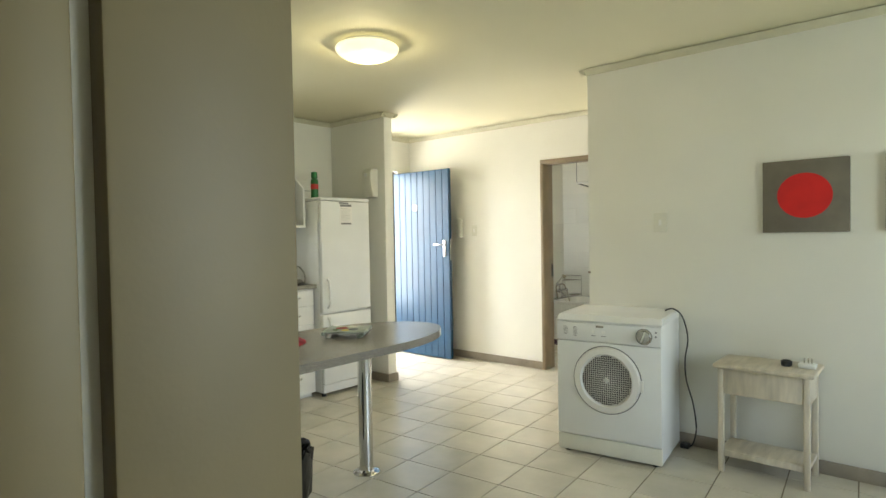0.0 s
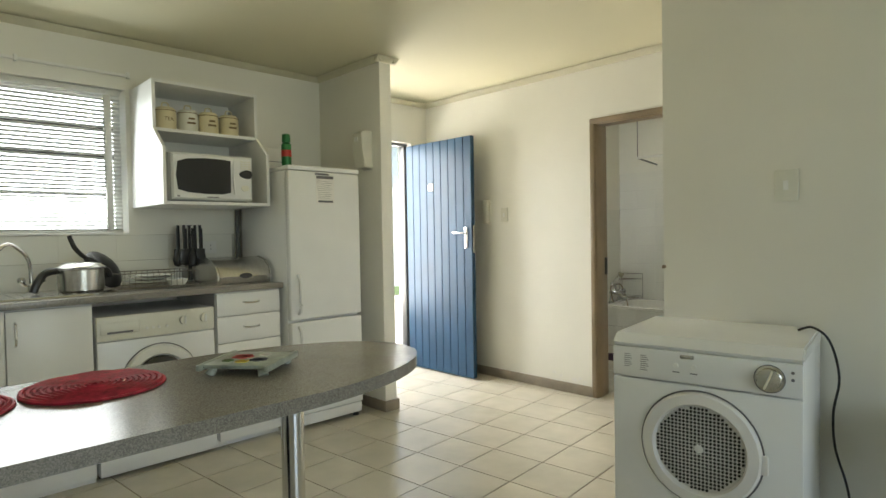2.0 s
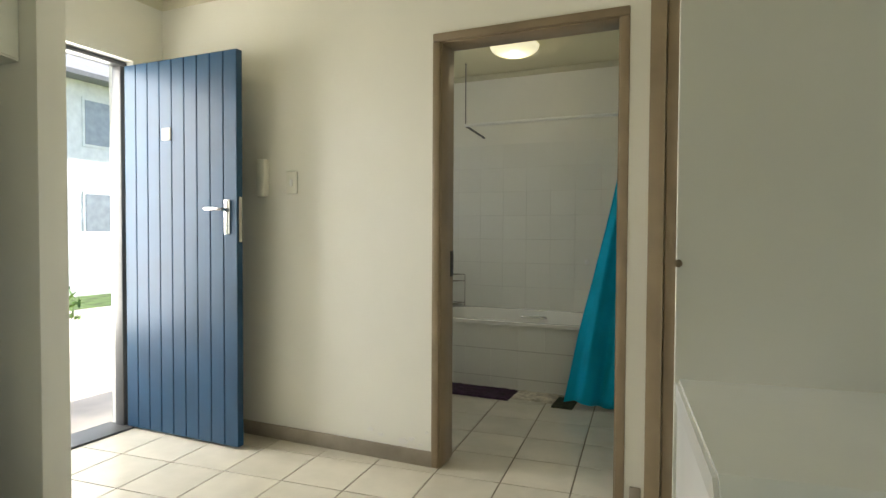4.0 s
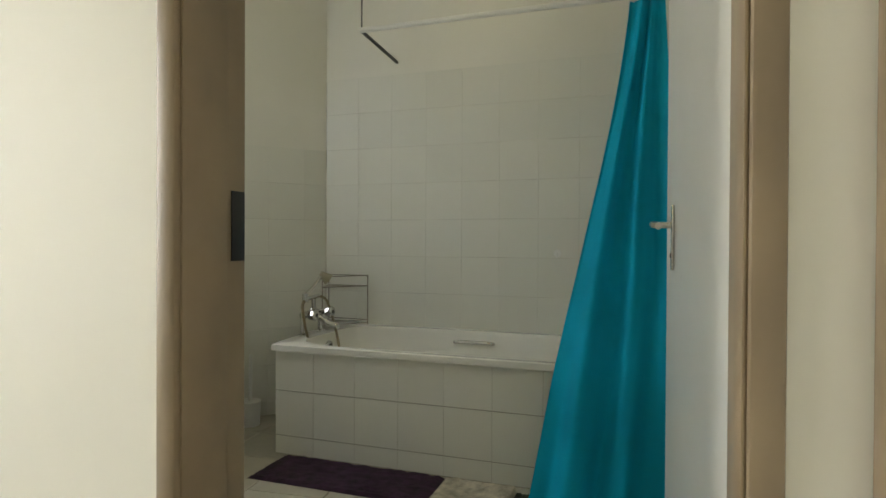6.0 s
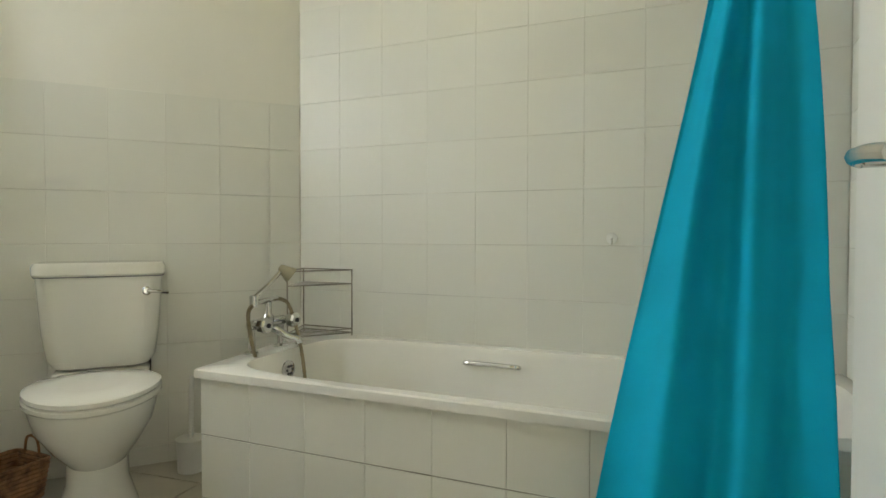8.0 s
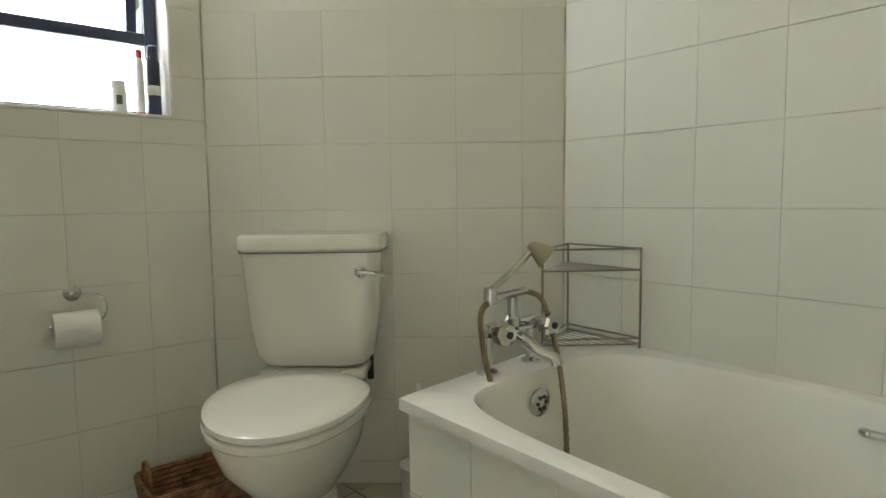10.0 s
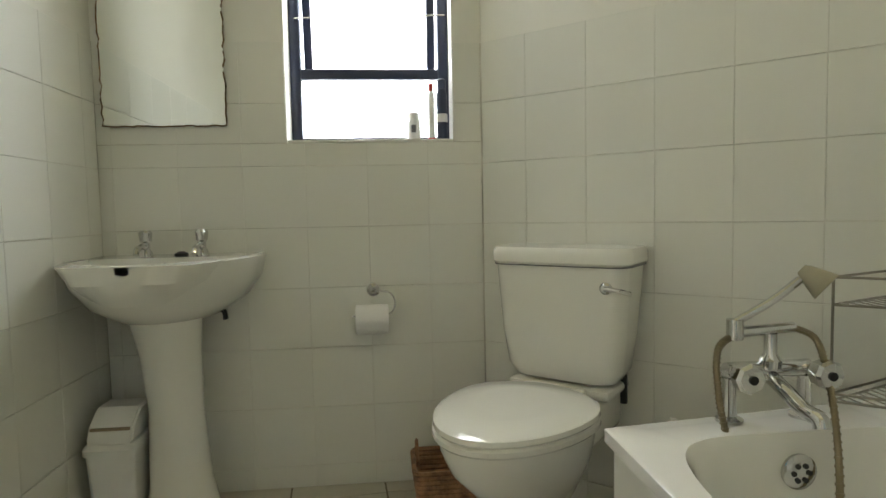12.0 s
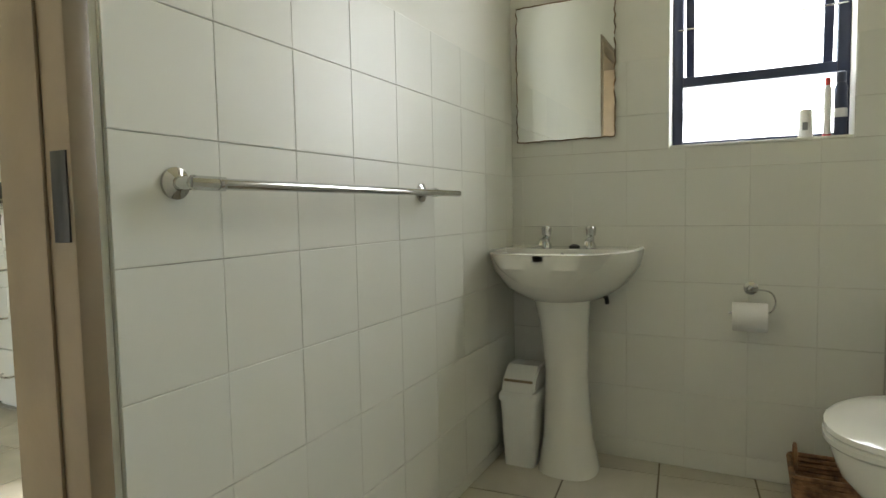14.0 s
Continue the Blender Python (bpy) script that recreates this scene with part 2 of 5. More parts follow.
def prism(bm, poly, axis, a, b, bev=0.0):
    def at(p, h):
        return {"z": (p[0], p[1], h), "y": (p[0], h, p[1]), "x": (h, p[0], p[1])}[axis]
    lo = [bm.verts.new(at(p, a)) for p in poly]
    hi = [bm.verts.new(at(p, b)) for p in poly]
    fs = [bm.faces.new(lo[::-1]), bm.faces.new(hi)]
    n = len(poly)
    for k in range(n):
        bm.faces.new((lo[k], lo[(k + 1) % n], hi[(k + 1) % n], hi[k]))
    if bev:
        bmesh.ops.bevel(bm, geom=list({e for f in fs for e in f.edges}), offset=bev, segments=2, affect="EDGES")
    return bm


PLACE = {"dx": 0.0, "dz": 0.0}


def mesh(name, bm, material, smooth=35, own=False):
    if (PLACE["dx"] or PLACE["dz"]) and not own:
        bmesh.ops.translate(bm, vec=(PLACE["dx"], 0, PLACE["dz"]), verts=bm.verts[:])
    bmesh.ops.recalc_face_normals(bm, faces=bm.faces[:])
    me = bpy.data.meshes.new(name)
    if smooth:
        for f in bm.faces:
            f.smooth = True
        for e in bm.edges:
            if len(e.link_faces) == 2 and e.calc_face_angle(0) > radians(smooth):
                e.smooth = False
    bm.to_mesh(me)
    bm.free()
    me.materials.append(material)
    return me


def part(name, bm, material, parent, label="", smooth=35):
    top = parent.parent or parent
    ob = new(name, mesh(name, bm, material, smooth, bool(top.get("own_axes"))))
    ob.parent = parent
    if parent.parent is None and not parent.get("own_axes"):
        ob.matrix_parent_inverse = parent.matrix_basis.inverted()
    return tagged(ob, label)


def thing(name, at, label, category, group="", rz=None):
    """An Empty at the thing's base. With rz its parts are built round its own axes."""
    ob = new(name)
    ob.empty_display_size = 0.1
    ob.matrix_basis = pose(at[0] + PLACE["dx"], at[1], at[2] + PLACE["dz"], 0, 0, rz or 0)
    if rz is not None:
        ob["own_axes"] = True
    return tagged(ob, label, category, group)


def single(name, bm, material, label, category, group="", smooth=35):
    return tagged(new(name, mesh(name, bm, material, smooth)), label, category, group)


def structure(name, bm, material, label="", smooth=35):
    return tagged(new(name, mesh(name, bm, material, smooth)), label, "", "", "structure")


def words(name, text, size, m, material, parent, extrude=0.0006):
    cu = bpy.data.curves.new(name, "FONT")
    cu.body, cu.size, cu.extrude, cu.align_x, cu.align_y = text, size, extrude, "CENTER", "CENTER"
    tmp = bpy.data.objects.new(name, cu)
    me = bpy.data.meshes.new_from_object(tmp)
    bpy.data.objects.remove(tmp)
    me.transform(m)
    me.materials.clear()
    me.materials.append(material)
    ob = new(name, me)
    ob.parent = parent
    if parent.parent is None and not parent.get("own_axes"):
        ob.matrix_parent_inverse = parent.matrix_basis.inverted()
    return ob


def holed(x0, x1, y0, y1, z0, z1, a0, a1, h0, h1, along):
    """A wall slab with one rectangular opening from a0 to a1 along it and from h0 to h1 in height."""
    bm = bmesh.new()
    if along == "y":
        for s in ((y0, a0, z0, z1), (a1, y1, z0, z1), (a0, a1, z0, h0), (a0, a1, h1, z1)):
            if s[1] - s[0] > 0.001 and s[3] - s[2] > 0.001:
                bx(bm, x0, x1, s[0], s[1], s[2], s[3])
    else:
        for s in ((x0, a0, z0, z1), (a1, x1, z0, z1), (a0, a1, z0, h0), (a0, a1, h1, z1)):
            if s[1] - s[0] > 0.001 and s[3] - s[2] > 0.001:
                bx(bm, s[0], s[1], y0, y1, s[2], s[3])
    return bm


# ---- structure of the flat ----
H = 2.44
floor = structure("floor", box(-4.4, 3.0, -1.6, 7.75, -0.12, -0.004), GROUT)
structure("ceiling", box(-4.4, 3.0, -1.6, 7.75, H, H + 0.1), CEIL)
KX, HX = -4.05, -4.2
structure("wall_kitchen", holed(KX - 0.2, KX, 0.8, 4.15, 0, H, 1.815, 2.775, 1.25, 2.13, "y"), PAINT)
structure("wall_entry", holed(HX - 0.2, HX, 4.15, 5.41, 0, H, 4.385, 5.215, 0, 2.06, "y"), PAINT)
structure("wall_stub", box(HX, -3.30, 4.15, 4.25, 0, H, bev=0.006), PAINT)
structure("wall_hall", holed(HX - 0.2, 0.8, 5.41, 5.56, 0, H, -2.42, -1.59, 0, 2.0, "x"), PAINT)
structure("wall_pictures", box(-1.335, 3.0, 4.2, 4.32, 0, H, bev=0.005), PAINT)
bm = bmesh.new()
prism(bm, [(-1.335, 4.322), (-1.2, 4.322), (-1.2, 5.408), (-1.362, 5.408)], "z", 0, H)
structure("wall_passage", bm, PAINT)
structure("wall_lounge_end", holed(2.8, 3.0, -1.6, 4.2, 0, H, 1.3, 3.6, 0.6, 2.15, "y"), PAINT)
structure("wall_behind", box(-4.25, 2.8, -1.6, -1.4, 0, H), PAINT)
structure("wall_side_behind", box(-4.25, -4.05, -1.4, 0.8, 0, H), PAINT)
structure("wall_doorway", box(KX, -0.085, 0.68, 0.90, 0, H, bev=0.004), PAINT)
jamb = thing("door_frame", (-0.04, 0.7, 0), "taupe painted door frame lining the doorway", "door frame")
part("jamb", box(-0.085, -0.05, 0.70, 0.905, 0, H - 0.002, bev=0.004), OLIVE, jamb)
part("stop", box(-0.085, -0.046, 0.61, 0.675, 0, H - 0.002, bev=0.005), OLIVE, jamb)
# bathroom shell
PLACE["dx"] = 0.07  # the bathroom is set out from its own corner
BX0, BY0, BY1, BX1 = -4.2, 5.56, 7.597, -1.5
structure("wall_bathroom_window", holed(BX0 - 0.2, BX0, 5.562, 7.75, 0, H, 6.145, 6.68, 1.135, 2.1, "y"), PAINT)
structure("wall_bathroom_back", box(-4.2, BX1 + 0.15, BY1, BY1 + 0.15, 0, H), PAINT)
structure("wall_bathroom_side", box(BX1, BX1 + 0.15, 5.56, BY1, 0, H), PAINT)
bm = bmesh.new()
prism(bm, [(-4.198, 6.776), (-3.49, 7.595), (-4.198, 7.595)], "z", 0, H - 0.002)
structure("wall_bathroom_corner", bm, PAINT)
PLACE["dx"] = 0.0


def cornice(name, pts, parent=None):
    bm = bmesh.new()
    for (x0, y0), (x1, y1), (nx, ny) in pts:
        d = 0.045
        ring0 = [(x0, y0, H - 0.006), (x0 + nx * d, y0 + ny * d, H - 0.006), (x0 + nx * d * 0.85, y0 + ny * d * 0.85, H - 0.014), (x0 + nx * 0.012, y0 + ny * 0.012, H - 0.036), (x0, y0, H - 0.04)]
        ring1 = [(p[0] + x1 - x0, p[1] + y1 - y0, p[2]) for p in ring0]
        loft(bm, [ring0, ring1])
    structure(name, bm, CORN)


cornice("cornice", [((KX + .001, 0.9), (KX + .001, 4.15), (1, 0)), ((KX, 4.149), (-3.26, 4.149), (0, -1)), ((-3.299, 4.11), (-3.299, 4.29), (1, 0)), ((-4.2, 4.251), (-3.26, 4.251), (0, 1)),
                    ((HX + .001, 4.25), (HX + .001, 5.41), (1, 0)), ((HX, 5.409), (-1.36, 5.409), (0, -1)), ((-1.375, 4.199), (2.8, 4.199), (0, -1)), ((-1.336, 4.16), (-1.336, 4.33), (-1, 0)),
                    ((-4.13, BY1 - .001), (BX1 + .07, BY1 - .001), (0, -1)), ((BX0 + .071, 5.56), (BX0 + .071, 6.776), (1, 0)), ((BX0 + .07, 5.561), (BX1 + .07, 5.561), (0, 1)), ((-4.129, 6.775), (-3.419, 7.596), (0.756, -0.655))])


def skirting(segs):
    bm = bmesh.new()
    for x0, x1, y0, y1 in segs:
        bx(bm, x0, x1, y0, y1, 0, 0.075, bev=0.004)
    structure("baseboard", bm, SKIRT)


skirting([(-3.97, -3.30, 4.136, 4.149), (-3.299, -3.284, 4.136, 4.262), (-3.40 - 0.75, -2.44, 5.396, 5.409), (-4.18, -3.30, 4.251, 4.263),
          (-1.33, 2.8, 4.186, 4.199), (-1.545, -1.50, 5.396, 5.409)])


# ---- door and door frames ----
def door_frame(name, x0, x1, top, y0, y1, material, label):
    th = thing(name, (x0, y0, 0), label, "door frame")
    w, lip = 0.038, 0.012
    for a, b, nm in ((x0, x0 + w, "jamb"), (x1 - w, x1, "jamb")):
        part(nm, box(a, b, y0 - lip, y1 + lip, 0, top - w, bev=0.006), material, th)
    part("head", box(x0, x1, y0 - lip, y1 + lip, top - w, top, bev=0.006), material, th)
    part("stop", box(x0 + w, x0 + w + 0.006, y0 + 0.0, y1 - 0.045, 0, top - w, bev=0.002), material, th)
    part("stop", box(x1 - w - 0.006, x1 - w, y0 + 0.0, y1 - 0.045, 0, top - w, bev=0.002), material, th)
    part("stop", box(x0 + w + .007, x1 - w - .007, y0 + 0.0, y1 - 0.045, top - w - 0.008, top - w, bev=0.002), material, th)
    return th


fr = door_frame("door_frame", -2.445, -1.566, 2.036, 5.41, 5.56, STEELF, "brown painted steel frame of the bathroom doorway")
part("strike_plate", box(-2.407, -2.404, 5.53, 5.565, 0.90, 1.025, bev=0.001), BLACK, fr, "dark metal strike plate")
th = thing("door_frame", (-1.49, 5.41, 0), "dark brown door frame beside the bathroom doorway", "door frame")
part("jamb", box(-1.485, -1.425, 5.36, 5.408, 0, 2.036, bev=0.005), STEELF, th)
part("jamb", box(-1.422, -1.366, 5.376, 5.408, 0, 2.036, bev=0.005), STEELF, th)

# bathroom door, folded back against the side wall
PLACE["dx"] = 0.07
th = thing("door_1", (-1.615, 5.57, 0), "white painted flush bathroom door standing wide open", "door")
part("leaf", prism(bmesh.new(), [(-1.66, 5.578), (-1.62, 5.578), (-1.680, 6.49), (-1.720, 6.49)], "z", 0.01, 1.985), LEAF, th)
hd = part("handle", box(-1.7165, -1.7085, 6.307, 6.345, 0.866, 1.038, bev=0.003), STEEL, th, "worn steel lever handle on a long plate")
bm = cyl(bmesh.new(), (-1.7150, 6.326, 0.985), (-1.7500, 6.326, 0.985), 0.009)
tube(bm, bez([(-1.7500, 6.331, 0.985), (-1.7620, 6.30, 0.986), (-1.7600, 6.25, 0.984), (-1.7500, 6.215, 0.98)]), 0.0095)
part("lever", bm, STEEL, hd)
part("keyhole", cyl(bmesh.new(), (-1.7160, 6.326, 0.905), (-1.7190, 6.326, 0.905), 0.007), BLACK, hd)
for z in (0.25, 1.75):
    part("hinge", cyl(bmesh.new(), (-1.664, 5.572, z), (-1.664, 5.572, z + 0.1), 0.006), STEELF, th)

PLACE["dx"] = 0.0
# blue front door, open into the hall
th = thing("door_2", (-4.24, 5.215, 0), "open blue tongue-and-groove plank front door", "door")
x = -4.245
for i in range(9):
    w = 0.815 / 9
    part("plank", box(x + i * w + 0.002, x + (i + 1) * w - 0.002, 5.19, 5.232, 0.012, 2.03, bev=0.0025, seg=1), BLUE, th, smooth=0)
part("backing", box(x + 0.004, x + 0.811, 5.199, 5.228, 0.014, 2.028), BLUEG, th, "dark shadowed grooves between the planks")
hd = part("handle", box(-3.51, -3.473, 5.182, 5.189, 1.10, 1.275, bev=0.003), CHROME, th, "chrome lever handle on a long plate")
bm = cyl(bmesh.new(), (-3.49, 5.186, 1.225), (-3.49, 5.145, 1.225), 0.009)
tube(bm, bez([(-3.485, 5.142, 1.225), (-3.53, 5.14, 1.227), (-3.59, 5.142, 1.228), (-3.60, 5.146, 1.228)]), 0.0085)
part("lever", bm, CHROME, hd)
part("keyhole", cyl(bmesh.new(), (-3.49, 5.183, 1.14), (-3.49, 5.178, 1.14), 0.008), STEEL, hd)
part("door_viewer", box(-3.945, -3.885, 5.181, 5.1895, 1.60, 1.665, bev=0.003), PAPER, th, "small white viewer plate")
part("lock_edge", box(-3.4298, -3.427, 5.20, 5.222, 1.06, 1.29), STEEL, th, "steel lock edge plate")
th = thing("door_frame", (-4.3, 4.4, 0), "white wooden frame of the front doorway", "door frame")
part("jamb", box(-4.33, -4.25, 4.387, 4.43, 0, 2.0, bev=0.004), GREYWF, th)
part("head", box(-4.33, -4.25, 4.387, 5.213, 2.035, 2.058, bev=0.004), GREYWF, th)
part("sill", box(-4.40, -4.20, 4.43, 5.20, 0.0, 0.012, bev=0.003), GREYWF, th)
part("jamb", box(-4.33, -4.262, 5.18, 5.213, 0, 2.034, bev=0.004), GREYWF, th)
# fittings on the hall wall behind the door
single("intercom_handset", box(-3.47, -3.41, 5.365, 5.409, 1.30, 1.50, bev=0.012), CREAMP, "cream plastic intercom handset on the hall wall", "intercom")


def switch(x, z, y, w, h):
    th = thing("light_switch", (x, y, z), "white plastic light switch plate on the wall", "light switch", "light switches")
    part("plate", box(x - w / 2, x + w / 2, y - 0.008, y - 0.0005, z - h / 2, z + h / 2, bev=0.003), CREAMP, th)
    part("rocker", box(x - 0.009, x + 0.009, y - 0.013, y - 0.0085, z - 0.018, z + 0.018, bev=0.002), CAB, th)


switch(-0.839, 1.384, 4.2, 0.085, 0.122)
switch(-3.26, 1.37, 5.41, 0.07, 0.115)
single("wall_screw", cyl(bmesh.new(), (-1.33, 4.2, 1.055), (-1.33, 4.188, 1.055), 0.008), STEELF, "small dark screw head in the wall edge", "screw")

# ---- kitchen ----
# window, blind
th = thing("window_1", (-4.2, 2.28, 1.25), "white-framed kitchen window with steel glazing bars", "window")
WY0, WY1, WZ0, WZ1 = 1.815, 2.775, 1.25, 2.13
for a, b, c, d in ((WY0, WY0 + .035, WZ0, WZ1), (WY1 - .035, WY1, WZ0, WZ1), (WY0 + .035, WY1 - .035, WZ0, WZ0 + .035), (WY0 + .035, WY1 - .035, WZ1 - .035, WZ1)):
    part("window_frame", box(-4.22, -4.18, a, b, c, d, bev=0.004), CAB, th)
for z in (1.50, 1.73, 1.90):
    part("glazing_bar", box(-4.212, -4.188, WY0 + .036, WY1 - .036, z - .009, z + .009), GREYWF, th)
zs = (1.286, 1.491, 1.50 + .01, 1.721, 1.74, 1.891, 1.909, 2.094)
for a, b in zip(zs[::2], zs[1::2]):
    p = part("pane", box(-4.202, -4.198, WY0 + .037, WY1 - .037, a, b), GLASS, th)
    p.visible_shadow = False
part("window_sill", box(-4.17, -4.03, WY0 + .002, WY1 - .002, 1.2505, 1.262, bev=0.003), CAB, th)
bl = thing("venetian_blind", (-4.09, 2.28, 2.08), "white venetian blind with half-open slats", "blind")
BY_0, BY_1 = 1.825, 2.755
part("headrail", box(-4.115, -4.08, BY_0, BY_1, 2.095, 2.127, bev=0.003), SLATM, bl)
slat_me = None
for i in range(34):
    z = 1.285 + i * 0.0238
    bm = bmesh.new()
    prof = [(-0.0125, -0.0045), (0, -0.0015), (0.0125, -0.0045), (0.0125, -0.0033), (0, -0.0003), (-0.0125, -0.0033)]
    prism(bm, prof, "y", -(BY_1 - BY_0) / 2, (BY_1 - BY_0) / 2)
    if slat_me is None:
        slat_me = mesh("slat", bm, SLATM, 0)
    ob = new("slat", slat_me)
    ob.parent = bl
    ob.matrix_parent_inverse = bl.matrix_basis.inverted()
    ob.matrix_basis = pose(-4.098, (BY_0 + BY_1) / 2, z, 0, -22, 0)
part("bottom_rail", box(-4.11, -4.086, BY_0, BY_1, 1.264, 1.279, bev=0.003), SLATM, bl)
for y in (1.97, 2.28, 2.55):
    part("ladder_cord", tube(bmesh.new(), [(-4.085, y, 1.27), (-4.085, y, 2.08)], 0.0012, 5), SLATM, bl)
part("side_reveal_strip", box(-4.11, -4.07, 2.665, 2.70, 1.28, 2.09, bev=0.002), SLATM, bl)

tk = thing("curtain_track", (KX, 2.23, 2.2), "slim white curtain track fixed above the kitchen window", "curtain track")
part("rail", box(KX + .012, KX + .026, 1.67, 2.80, 2.205, 2.222, bev=.003), CAB, tk)
for y in (1.68, 2.23, 2.79):
    part("bracket", box(KX + .0005, KX + .030, y - .008, y + .008, 2.198, 2.235, bev=.002), CAB, tk)

# worktops
single("worktop", box(KX + .001, -3.40, 0.902, 3.452, 0.906, 0.94, bev=0.006), GRANITE, "grey speckled laminate worktop along the kitchen wall", "worktop")
single("worktop", box(-3.398, -2.42, 0.902, 1.56, 0.906, 0.94, bev=0.008), GRANITE, "grey speckled laminate worktop under the hob", "worktop")


def handle(x, y, z, length, parent, axis):
    if axis == "z":
        pts = [(x, y, z - length / 2), (x + .022, y, z - length / 2 + .012), (x + .026, y, z), (x + .022, y, z + length / 2 - .012), (x, y, z + length / 2)]
    else:
        pts = [(x, y - length / 2, z), (x + .02, y - length / 2 + .012, z - .003), (x + .024, y, z - .005), (x + .02, y + length / 2 - .012, z - .003), (x, y + length / 2, z)]
    part("handle", tube(bmesh.new(), bez(pts), 0.0055), CHROME, parent, "satin metal bow handle")


th = thing("base_cabinet", (-3.7, 2.07, 0), "white two-door kitchen base cabinet under the sink", "cabinet")
part("body", box(KX + .005, -3.452, 1.71, 2.42, 0.05, 0.904), CAB, th)
for y0, y1, hy in ((1.712, 2.066, 2.035), (2.070, 2.418, 2.105)):
    d = part("door", box(-3.45, -3.43, y0, y1, 0.14, 0.896, bev=0.003), CAB, th)
    handle(-3.43, hy, 0.79, 0.11, d, "z")
part("plinth", box(-3.50, -3.46, 1.71, 2.42, 0.0, 0.048), CAB, th)
part("lower_panel", box(-3.45, -3.432, 1.712, 2.418, 0.03, 0.136, bev=0.002), CAB, th)
th = thing("base_cabinet", (-3.7, 1.4, 0), "white corner base cabinet with a plain filler panel", "cabinet")
part("body", box(KX + .005, -3.452, 0.905, 1.70, 0.05, 0.904), CAB, th)
part("filler_panel", box(-3.45, -3.43, 1.575, 1.702, 0.03, 0.896, bev=0.002), CAB, th)
part("plinth", box(-3.95, -3.6, 0.95, 1.6, 0.0, 0.049), CAB, th)
th = thing("base_cabinet", (-2.9, 1.3, 0), "white base cabinet under the hob", "cabinet")
part("body", box(-3.39, -2.46, 0.905, 1.53, 0.0, 0.904), CAB, th)
part("side_panel", box(-2.458, -2.44, 0.905, 1.532, 0.0, 0.902, bev=0.002), CAB, th)
th = thing("oven_glove", (-2.43, 1.50, 0.6), "dark grey quilted oven glove hanging from the cabinet side", "oven glove")
bm = bmesh.new()
rings = []
for z, w, d in ((0.85, .012, .006), (0.82, .03, .02), (0.74, .045, .028), (0.66, .05, .03), (0.6, .035, .022), (0.585, .01, .006)):
    rings.append([(-2.405 + d * math.sin(k), 1.49 + w * math.cos(k) + .008 * math.sin(z * 40), z) for k in np.linspace(0, 2 * math.pi, 14, endpoint=False)])
loft(bm, rings)
part("mitt", bm, BLACK, th)
part("loop", tube(bmesh.new(), bez([(-2.44, 1.49, .862), (-2.42, 1.48, .868), (-2.41, 1.49, .85)]), .003), BLACK, th)
PLACE["dz"] = 0.034  # the worktop stands a little higher than the usual
th = thing("hob", (-2.85, 1.25, 0.906), "dark enamel hob with solid electric plates", "hob")
part("hob_top", box(-3.20, -2.52, 0.96, 1.49, 0.907, 0.925, bev=0.006), DARKGL, th)
for x, y, r in ((-2.70, 1.34, .075), (-3.02, 1.34, .09), (-2.70, 1.10, .09), (-3.02, 1.10, .075)):
    p = part("hot_plate", lathe(bmesh.new(), [(r, .926), (r, .935), (r - .01, .939), (.02, .939), (.015, .936), (0, .936)], (x, y, 0)), BLACK, th)
    part("plate_ring", lathe(bmesh.new(), [(r + .004, .9255), (r + .004, .929), (r + .001, .930), (r + .001, .9255)], (x, y, 0)), STEEL, p)
PLACE["dz"] = 0.0

th = thing("drawer_unit", (-3.7, 3.24, 0), "white kitchen drawer unit with bow handles", "drawer unit")
part("body", box(KX + .005, -3.452, 3.042, 3.44, 0.05, 0.904), CAB, th)
for z0, z1 in ((0.765, 0.896), (0.61, 0.761), (0.31, 0.606), (0.045, 0.306)):
    d = part("drawer_front", box(-3.45, -3.43, 3.044, 3.438, z0, z1, bev=0.003), CAB, th)
    handle(-3.43, 3.25, (z0 + z1) / 2 + .01, 0.1, d, "y")
part("plinth", box(-3.53, -3.49, 3.042, 3.44, 0, 0.049), CAB, th)


def appliance_glass(bm, c, r):
    return lathe(bm, [(r, 0), (r, .012), (r - .01, .022), (r * .55, .032), (0, .035)], c, 40, "x")


wm = thing("washing_machine", (-3.7, 2.73, 0), "white front-loading washing machine under the worktop", "washing machine")
part("body", box(KX + .03, -3.452, 2.432, 3.03, 0.02, 0.83, bev=0.006), ENAMEL, wm)
part("control_panel", box(-3.45, -3.43, 2.434, 3.028, 0.705, 0.83, bev=0.006), CREAMP, wm)
part("front_panel", box(-3.45, -3.432, 2.434, 3.028, 0.135, 0.70, bev=0.006), ENAMEL, wm)
part("kick_panel", box(-3.45, -3.43, 2.434, 3.028, 0.02, 0.13, bev=0.005), ENAMEL, wm)
dr = part("detergent_drawer", box(-3.4295, -3.424, 2.45, 2.63, 0.735, 0.80, bev=0.004), CREAMP, wm)
part("grip", box(-3.4238, -3.42, 2.48, 2.60, 0.742, 0.752), INK, dr)
for y in (2.86, 2.97):
    k = part("knob", lathe(bmesh.new(), [(.026, 0), (.024, .018), (0, .019)], (-3.4295, y, .775), 24, "x"), CREAMP, wm)
    part("grip", box(-3.411, -3.405, y - .004, y + .004, .755, .795), CAB, k)
for y in (2.67, 2.70, 2.73, 2.77):
    part("button", cyl(bmesh.new(), (-3.4295, y, .752), (-3.424, y, .752), .007, seg=12), CAB, wm)
bm = bmesh.new()
lathe(bm, [(.19, 0), (.19, .012), (.18, .022), (.14, .018), (.13, .004), (.13, 0)], (-3.4315, 2.73, .47), 48, "x")
p = part("porthole_ring", bm, CAB, wm)
bm = bmesh.new()
